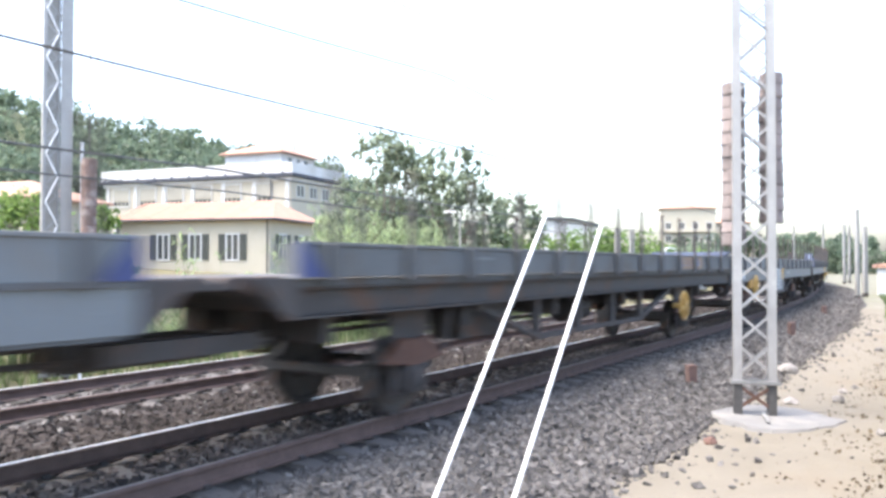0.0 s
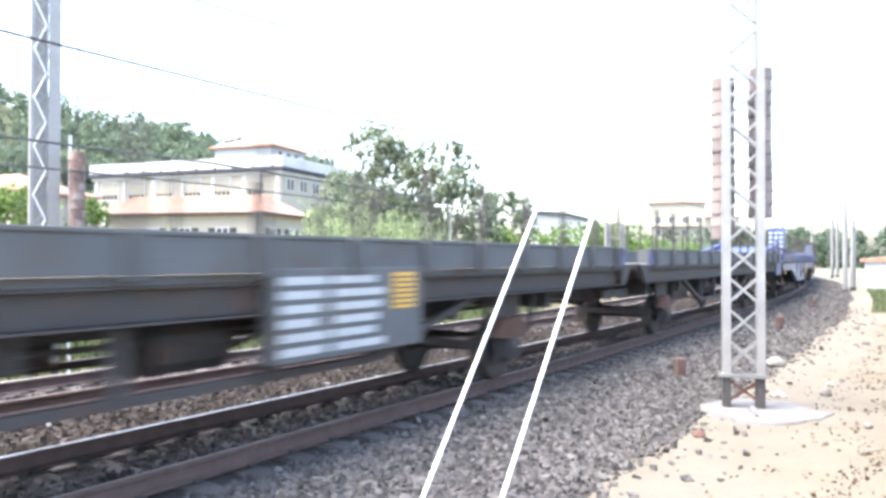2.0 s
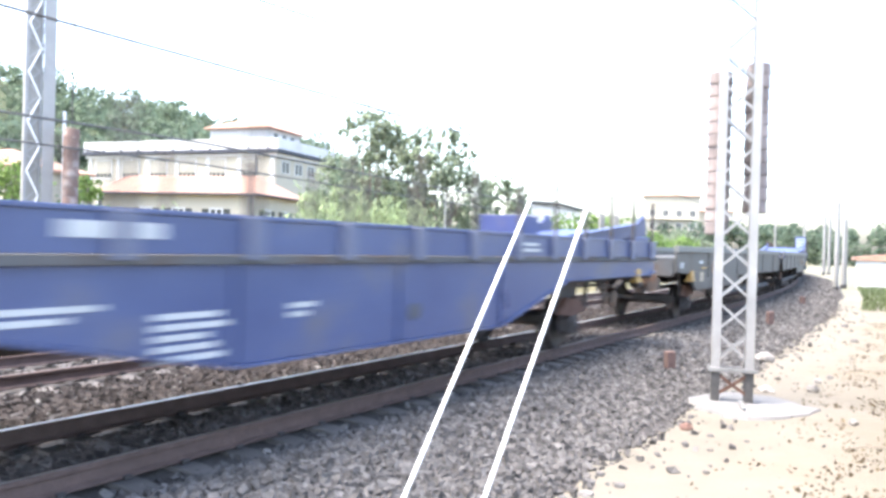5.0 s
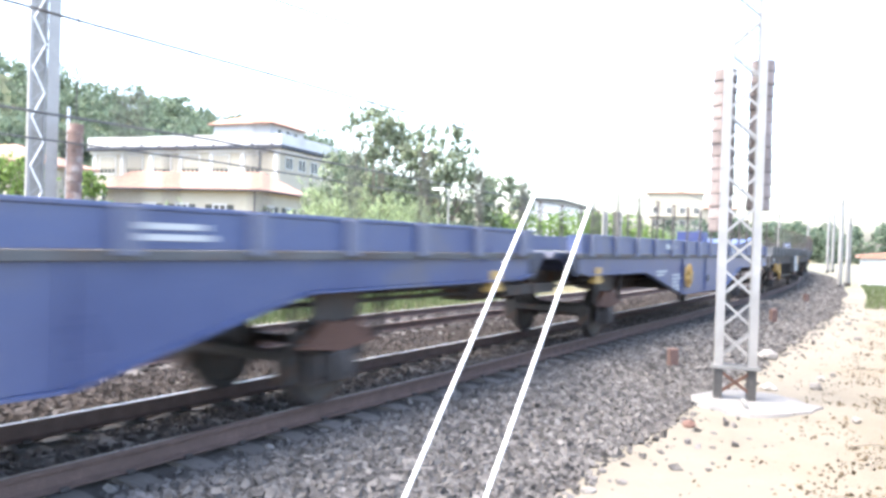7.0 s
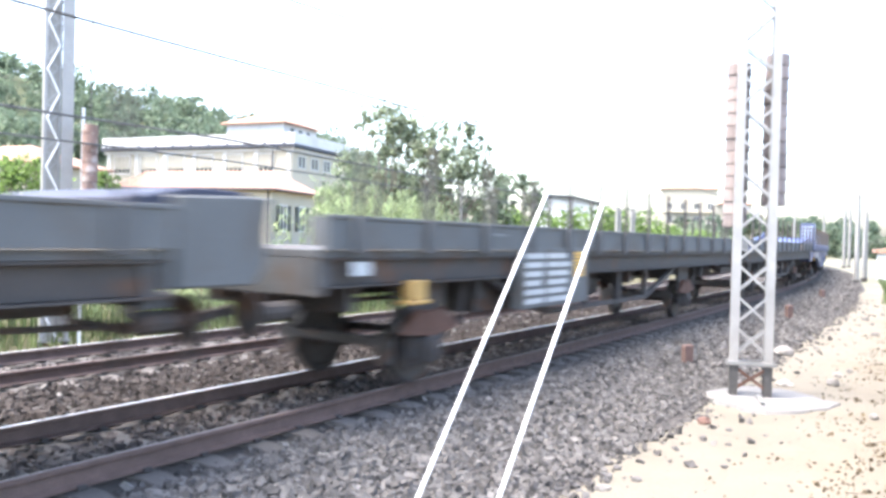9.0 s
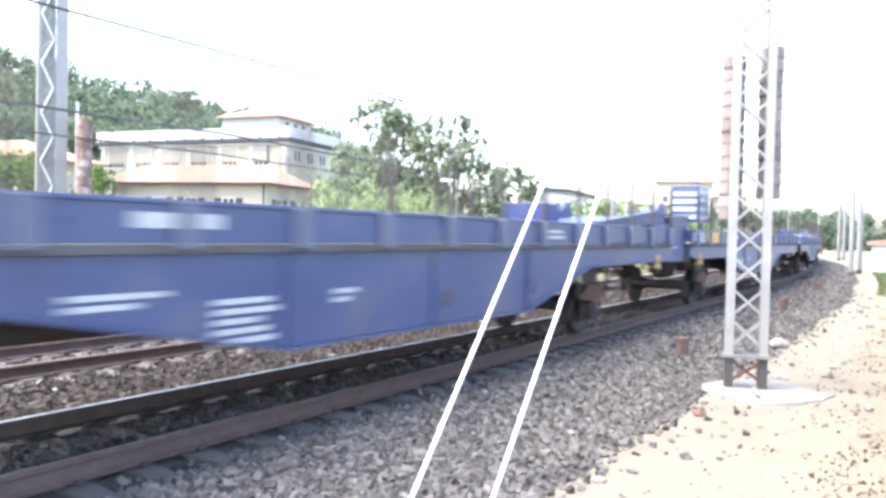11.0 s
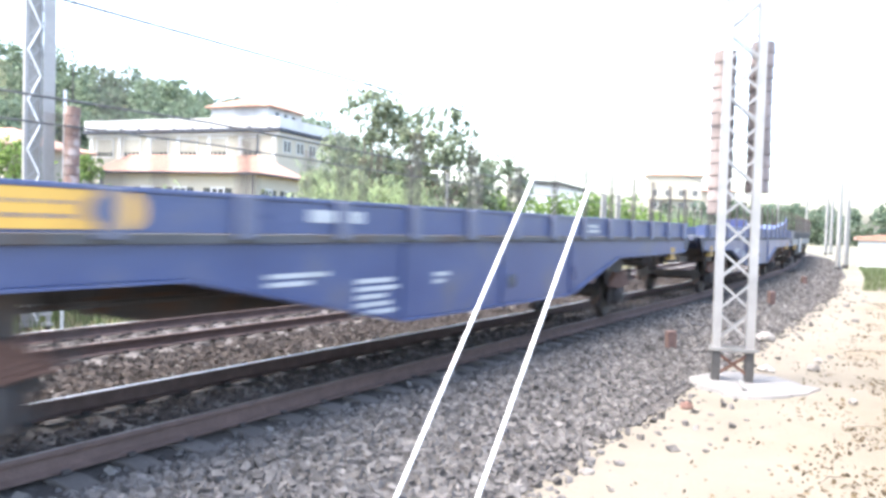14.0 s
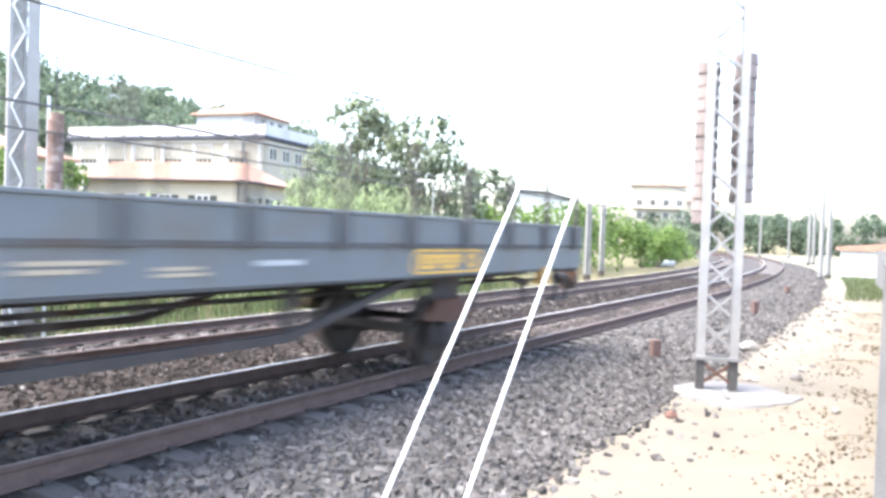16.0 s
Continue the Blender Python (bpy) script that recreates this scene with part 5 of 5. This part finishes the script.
def wagon(kind, front, blue_end):
    length = BLUE_LEN if kind == "blue" else GREY_LEN
    body = {"blue": BLUE, "flush": GREY, "truss": DULL_GREY, "olive": OLIVE}[kind]
    words = {"blue": "blue flat car-carrier wagon with deep fish-belly sides", "flush": "grey flat car-carrier wagon with flush side sills",
             "truss": "sooty grey flat wagon with truss rods below", "olive": "dull grey-brown flat wagon with deep one-piece sides"}[kind]
    w = thing("flat_wagon", words, "railway wagon", "wagons of the freight train")
    if kind != "olive":
        side_boards(w, length, body)
        stakes(w, length, STAKE_BLUE if kind == "blue" else DARK_GREY, 15 if kind == "blue" else 14, 2.82)
    part("deck", Shape().box(0.0, -1.28, 1.58, length, 1.28, 1.66), DARK_GREY, w, "worn dark deck", bevel=0.006)
    xs = (2.3, 15.05) if kind == "blue" else (2.28, 13.65)
    running_gear(w, xs)
    part("centre_beam", Shape().box(0.2, -0.35, 1.1, length - 0.2, -0.2, 1.57).box(0.2, 0.2, 1.1, length - 0.2, 0.35, 1.57), GEAR, w, "dark centre beams")
    part("air_tank", Shape().rod((6.2, 0.55, 0.98), (7.5, 0.55, 0.98), 0.2, 12), GEAR, w, "dark air tank")
    part("brake_pipe", Shape().tube([(0.0, -0.5, 1.0), (1.2, -0.5, 1.05), (length - 1.2, -0.5, 1.05), (length, -0.5, 1.0)], 0.03, 6), GEAR, w)
    if kind == "blue":
        prof = [(0, 1.36), (0.4, 1.3), (3.8, 1.3), (6.85, 0.71), (11.8, 0.70), (14.2, 1.28), (length - 0.4, 1.3), (length, 1.36), (length, 1.575), (0, 1.575)]
        for sy in (-1, 1):
            part("side_sill", Shape().prism(prof, sy * 1.29 - 0.02, sy * 1.29 + 0.02), body, w, "deep blue-painted fish-belly sill", bevel=0.006)
            part("sill_flange", Shape().prism([(a, b - 0.025) for a, b in prof[:8]] + [(a, b) for a, b in reversed(prof[:8])], sy * 1.29 - 0.07, sy * 1.29 + 0.07), body, w, "folded bottom flange")
            part("step_rail", Shape().box(0, sy * 1.345 - 0.02, 1.585, length, sy * 1.345 + 0.02, 1.655), DARK_GREY, w, "dark rail and shade strip between sill and board")
            for x in (6.85, 9.3, 11.8):
                part("stiffener", Shape().box(x - 0.03, sy * 1.325 - 0.02, 0.72, x + 0.03, sy * 1.325 + 0.02, 1.57), body, w)
        # Added dark filler for the shaded space under the belly
        part("deep_beam", Shape().prism([(3.0, 1.1), (4.2, 0.82), (14.0, 0.82), (15.0, 1.1)], -0.18, 0.18), GEAR, w, "dark filler added for the shade under the belly")
        for x in (6.85, 11.7):
            part("cross_bearer", Shape().box(x - 0.05, -1.25, 0.8, x + 0.05, 1.25, 1.57), GEAR, w)
        notice_bars(w, 6.0, -1.312, 1.2, 0.75, 5, 0.05, NOTICE, "white lettering bars")
        notice_bars(w, 4.7, -1.312, 1.3, 0.9, 2, 0.045, NOTICE, "white lettering bars")
        notice_bars(w, 7.5, -1.312, 1.22, 0.4, 2, 0.05, NOTICE, "white lettering bars")
        notice_bars(w, 5.2, -1.356, 1.9, 1.0, 1, 0.12, NOTICE, "white lettering bar")
        notice_bars(w, 12.3, -1.356, 1.87, 0.7, 2, 0.05, NOTICE, "white lettering bars")
        part("cover_disc", Shape().rod((9.6, -1.31, 1.02), (9.6, -1.34, 1.02), 0.1, 12), DARK_GREY, w, "small dark cover")
        for x in (0.8, length - 1.3):
            part("marker_plate", Shape().box(x, -1.34, 1.13, x + 0.4, -1.2, 1.2).box(x + 0.05, -1.33, 1.2, x + 0.35, -1.24, 1.42), YELLOW, w, "yellow marker bracket", bevel=0.012)
    elif kind == "olive":
        m = (lambda a: length - a) if front else (lambda a: a)
        prof = [(m(a), b) for a, b in ((0, 1.1), (9.6, 1.1), (9.62, 0.88), (9.8, 0.83), (15.75, 0.84), (15.95, 0.9), (16.15, 1.24), (length, 1.3), (length, 1.79), (0, 1.79))]
        for sy in (-1, 1):
            part("side_sill", Shape().prism(prof, sy * 1.31 - 0.025, sy * 1.31 + 0.025), body, w, "deep grey-brown one-piece side")
            part("top_flange", Shape().box(0, sy * 1.33 - 0.06, 1.793, length, sy * 1.33 + 0.06, 1.945), GREY_BROWN, w, "paler top flange", bevel=0.008)
            part("bottom_flange", Shape().box(min(m(9.7), m(15.7)), sy * 1.3 - 0.05, 0.8, max(m(9.7), m(15.7)), sy * 1.3 + 0.05, 0.83), body, w)
            part("truss_bar", Shape().bar((m(2.0), sy * 1.1, 0.58), (m(11.35), sy * 1.1, 0.58), 0.12, 0.14).bar((m(11.35), sy * 1.1, 0.58), (m(13.0), sy * 1.1, 0.9), 0.09, 0.12), DARK_GREY, w, "grey truss bar")
            for x in (1.9, 4.6, 7.3, 9.95, 12.1, 14.3):
                part("side_rib", Shape().box(m(x) - 0.04, sy * 1.345 - 0.012, 1.12, m(x) + 0.04, sy * 1.345 + 0.012, 1.79), body, w)
        logo(w, min(m(12.3), m(13.9)), 1.22, -1.337, 1.6, 0.36, FADED_ORANGE)
        part("warning_plate", Shape().box(m(15.2) - 0.22, -1.345, 1.5, m(15.2) + 0.22, -1.337, 1.58), NOTICE, w, "white plate")
        part("marker_strip", Shape().box(m(14.9) - 0.3, -1.36, 1.36, m(14.9) + 0.3, -1.337, 1.4), YELLOW, w, "yellow strip")
        part("pale_patch", Shape().box(m(15.1) - 0.2, -1.342, 1.02, m(15.1) + 0.2, -1.336, 1.28), LETTER_TAN, w, "faded tan patch")
    elif kind == "flush":
        for sy in (-1, 1):
            part("side_sill", Shape().box(0, sy * 1.31 - 0.025, 1.27, length, sy * 1.31 + 0.025, 1.655), body, w, "deep flush side sill", bevel=0.008)
            part("sill_flange", Shape().box(0.1, sy * 1.26 - 0.06, 1.245, length - 0.1, sy * 1.26 + 0.06, 1.27), DARK_GREY, w)
            # Dark strip added as the shadow line below the board
            part("step_rail", Shape().box(0, sy * 1.345 - 0.02, 1.625, length, sy * 1.345 + 0.02, 1.668), DARK_GREY, w, "dark rail and shade strip between sill and board")
            part("truss_rod", Shape().bar((3.3, sy * 1.1, 1.22), (5.2, sy * 1.1, 0.72), 0.1, 0.09).bar((5.2, sy * 1.1, 0.72), (10.4, sy * 1.1, 0.72), 0.1, 0.09).bar((10.4, sy * 1.1, 0.72), (12.6, sy * 1.1, 1.22), 0.1, 0.09), GEAR, w, "dark truss bar")
            for x in (5.2, 7.8, 10.4):
                part("truss_post", Shape().box(x - 0.05, sy * 1.1 - 0.04, 0.72, x + 0.05, sy * 1.1 + 0.04, 1.26), GEAR, w)
        notice_bars(w, 9.7, -1.336, 1.5, 0.6, 1, 0.05, NOTICE, "white lettering bar")
    else:
        for sy in (-1, 1):
            part("side_sill", Shape().box(0, sy * 1.16 - 0.04, 1.3, length, sy * 1.16 + 0.04, 1.554), GEAR, w, "recessed dark I-beam sill", bevel=0.006)
            for z in (1.5775, 1.278):
                part("sill_flange", Shape().box(0, sy * 1.19 - 0.09, z - 0.022 if z > 1.4 else z, length, sy * 1.19 + 0.09, z if z > 1.4 else z + 0.02), GEAR, w)
            part("truss_rod", Shape().bar((3.6, sy * 1.12, 1.26), (5.4, sy * 1.12, 0.7), 0.09, 0.08).bar((5.4, sy * 1.12, 0.7), (10.2, sy * 1.12, 0.7), 0.09, 0.08).bar((10.2, sy * 1.12, 0.7), (12.3, sy * 1.12, 1.26), 0.09, 0.08), GEAR, w, "grimy truss bar")
            for x in (5.4, 7.0, 8.6, 10.2):
                part("truss_post", Shape().box(x - 0.07, sy * 1.12 - 0.05, 0.7, x + 0.07, sy * 1.12 + 0.05, 1.29), GEAR, w)
        for x in (0.7, 3.4, 6.2, 9.4, 12.0, 14.9):
            part("cross_bearer", Shape().box(x - 0.06, -1.1, 1.0, x + 0.06, 1.1, 1.5), GEAR, w)
        part("brake_cylinder", Shape().rod((7.6, -0.55, 1.0), (8.5, -0.55, 1.0), 0.24, 12), GEAR, w, "grimy brake cylinder")
        part("equipment_box", Shape().box(3.6, -0.9, 0.78, 5.0, -0.4, 1.28), GEAR, w, "grimy underframe box", bevel=0.02)
        notice_bars(w, 3.2, -1.356, 1.88, 0.5, 1, 0.03, GREY, "faint lettering bar")
    # ends
    part("headstock", Shape().box(0.0 if front else length - 0.12, -1.26, 1.2, 0.12 if front else length, 1.26, 1.575), DARK_GREY, w, "dark end headstock", bevel=0.01)
    if front:
        buffers(w, [(0.0, -1)])
        inner_end(w, length, 1, NAVY if kind == "blue" else GEAR, kind == "blue")
        if kind == "blue":
            lo = part("raised_stop", Shape().box(0.7, -1.3, 2.18, 1.78, -0.62, 3.1), BLUE, w, "blue raised end stop with slats", bevel=0.01)
            for i in range(4):
                part("slat", Shape().box(0.675, -1.25, 2.27 + i * 0.19, 0.698, -0.68, 2.38 + i * 0.19), SKYLIT_SLAT, lo, "pale slat")
                part("slat", Shape().box(0.74, -1.318, 2.26 + i * 0.215, 1.12 + 0.07 * (i % 2), -1.302, 2.36 + i * 0.215), SKYLIT_SLAT, lo, "pale slat")
                part("slat", Shape().box(1.28, -1.318, 2.30 + i * 0.215, 1.7 - 0.12 * (i % 3), -1.302, 2.35 + i * 0.215), SKYLIT_SLAT, lo, "pale slat")
            part("stop_post", Shape().box(1.2, -1.28, 1.66, 1.3, -1.2, 2.178), BLUE, w)
            logo(w, 1.5, 1.69, -1.352, 1.85, 0.28, None, True)
            notice_bars(w, 0.12, -1.352, 1.93, 0.42, 3, 0.045, NOTICE, "white lettering bars")
            notice_bars(w, 0.7, -1.352, 1.93, 0.7, 3, 0.05, NOTICE, "white lettering bars")
            hand_wheel(w, 11.2, -1.4, 1.12, 0.3)
        else:
            if kind != "olive":
                label_cabinet(w, 0.0, body)
            hand_wheel(w, *((4.2, -1.2, 0.95) if kind == "truss" else (2.0, -1.42, 1.08)), 0.36)
            part("marker_plate", Shape().box(1.35, -1.4, 1.05, 1.75, -1.2, 1.1).box(1.4, -1.38, 1.1, 1.7, -1.25, 1.32), YELLOW, w, "yellow marker bracket", bevel=0.012)
            part("warning_plate", Shape().box(0.4, -1.345, 1.4, 0.7, -1.337, 1.54) if kind != "flush" else Shape().box(0.06, -1.345, 1.36, 0.6, -1.337, 1.63), NOTICE, w, "white plate")
            if kind == "flush":
                part("end_panel", Shape().box(0.1, 0.86, 1.68, 1.2, 0.92, 2.16), DARK_GREY, w, "dark grey end panel", bevel=0.01)
                part("end_hoop", Shape().tube([(0.06, 0.89, 1.665), (0.06, 0.89, 2.22), (0.12, 0.89, 2.3), (1.16, 0.89, 2.3), (1.24, 0.89, 2.22), (1.24, 0.89, 1.665)], 0.022, 8), WHITE_ROD, w, "white tubular hoop")
    else:
        inner_end(w, 0.0, -1, NAVY if kind == "blue" else GEAR, kind == "blue")
        buffers(w, [(length, 1)])
        # the ramp stands within a blue wagon, and reaches over the buffers of a grey one
        ramp(w, length - 1.25 if kind == "blue" else length, DEEP_BLUE if blue_end or kind == "blue" else NAVY, DEEP_BLUE if blue_end or kind == "blue" else DULL_GREY, blue_end and kind != "blue")
        if blue_end and kind == "blue":
            over_coupling(w, length)
        if kind == "truss":
            logo(w, 12.25, 1.69, -1.352, 2.0, 0.27, None, True)
            hand_wheel(w, 12.5, -1.4, 0.86, 0.31)
        elif kind == "flush":
            logo(w, 12.25, 1.3, -1.337, 1.8, 0.3)
            notice_bars(w, 7.5, -1.337, 1.52, 0.8, 2, 0.035, LETTER_TAN, "faded tan lettering bars")
            notice_bars(w, 8.6, -1.337, 1.46, 0.6, 2, 0.03, LETTER_TAN, "faded tan lettering bars")
            part("marker_plate", Shape().box(16.0, -1.4, 1.05, 16.4, -1.2, 1.1).box(16.05, -1.38, 1.1, 16.35, -1.25, 1.32), YELLOW, w, "yellow marker bracket", bevel=0.012)
            if blue_end and kind == "flush":
                part("repainted_panel", Shape().box(14.3, -1.343, 1.29, 15.6, -1.336, 1.6), DEEP_BLUE, w, "blue repainted panel")
            part("end_step", Shape().bar((16.7, -1.32, 1.3), (16.7, -1.32, 0.75), 0.04, 0.04).bar((17.2, -1.32, 1.3), (17.2, -1.32, 0.75), 0.04, 0.04).box(16.68, -1.36, 0.75, 17.22, -1.15, 0.78), GEAR, w, "dark end step")
        elif kind == "blue":
            part("wheel_stop", Shape().box(15.5, 0.2, 1.665, 16.3, 1.1, 2.42), DEEP_BLUE, w, "blue raised wheel stop", bevel=0.01)
            hand_wheel(w, 7.2, -1.4, 1.14, 0.28)
    return w


# kind of each wagon half from the head of the train, and where its front stood along the line at the start
ORDER = "flush truss flush flush truss truss blue blue blue blue olive olive blue blue truss truss truss truss blue blue blue blue flush flush blue blue flush flush".split()
STARTS = [-10.53, 8.97, 27.67, 47.3, 66.96, 86.29, 105.73, 126.51, 147.29, 168.13, 188.97, 208.59, 228.22, 249.19, 270.13, 289.44, 309.05, 328.43, 347.81, 368.38, 388.95, 409.99, 430.88, 450.47, 470.31, 491.35, 512.18, 531.94]
TRAIN = []
WITH_WHEEL = (1, 2, 4, 6, 13, 14, 20, 22, 25)              # halves with a yellow hand wheel
BOX_AT = {2: 6.0, 4: 8.4, 14: 9.2, 16: 4.1, 22: 7.5, 26: 4.4}   # where the notice box hangs
FADED = (1, 3, 15, 17)                                  # halves whose emblem has faded
WITHOUT = []


def build_train():
    made = {}
    for i, kind in enumerate(ORDER):
        key = (kind, i % 2 == 0, i + 1 < len(ORDER) and ORDER[i + 1] == "blue")
        if key in made:
            w = copy_thing(made[key], Matrix.Identity(4))
        else:
            w = made[key] = wagon(*key)
        for c in list(w.children):
            if c.name.startswith("hand_wheel") and i not in WITH_WHEEL:
                WITHOUT.append(c)
            if c.name.startswith("warning_plate") and i == 26:
                WITHOUT.append(c)
            if c.name.startswith("notice_box"):
                c.location.x = BOX_AT.get(i, 6.5)
            if c.name.startswith("emblem_plate") and i in FADED:
                c.data = c.data.copy()
                c.data.materials[0] = FADED_ORANGE
        TRAIN.append((w, STARTS[i], BLUE_LEN if kind == "blue" else GREY_LEN))
    for c in WITHOUT:
        bpy.data.objects.remove(c)
    last = TRAIN[-1][0]
    last["label"] = "grey flat wagon with flush sides at the train's tail"
    for c in list(last.children):
        if c.name.startswith(("end_bulkhead", "bulkhead_strip", "ramp_flange", "ramp_side", "ramp_floor", "ramp_stub")):
            bpy.data.objects.remove(c)


build_train()


def motions():
    """The train runs along the curve towards and past the camera."""
    for w, s0, length in TRAIN:
        rows = []
        for k in range(41):
            t = k * 0.4
            s = s0 - SPEED * t
            ax, ay, _ = on_line(s + 2.3)
            bx, by, _ = on_line(s + length - 4.1)
            d = Vector((bx - ax, by - ay, 0)).normalized()
            rows.append((t, pose(ax - d.x * 2.3, ay - d.y * 2.3, 0, 0, 0, math.degrees(math.atan2(d.y, d.x)))))
        walk(w, rows)


motions()
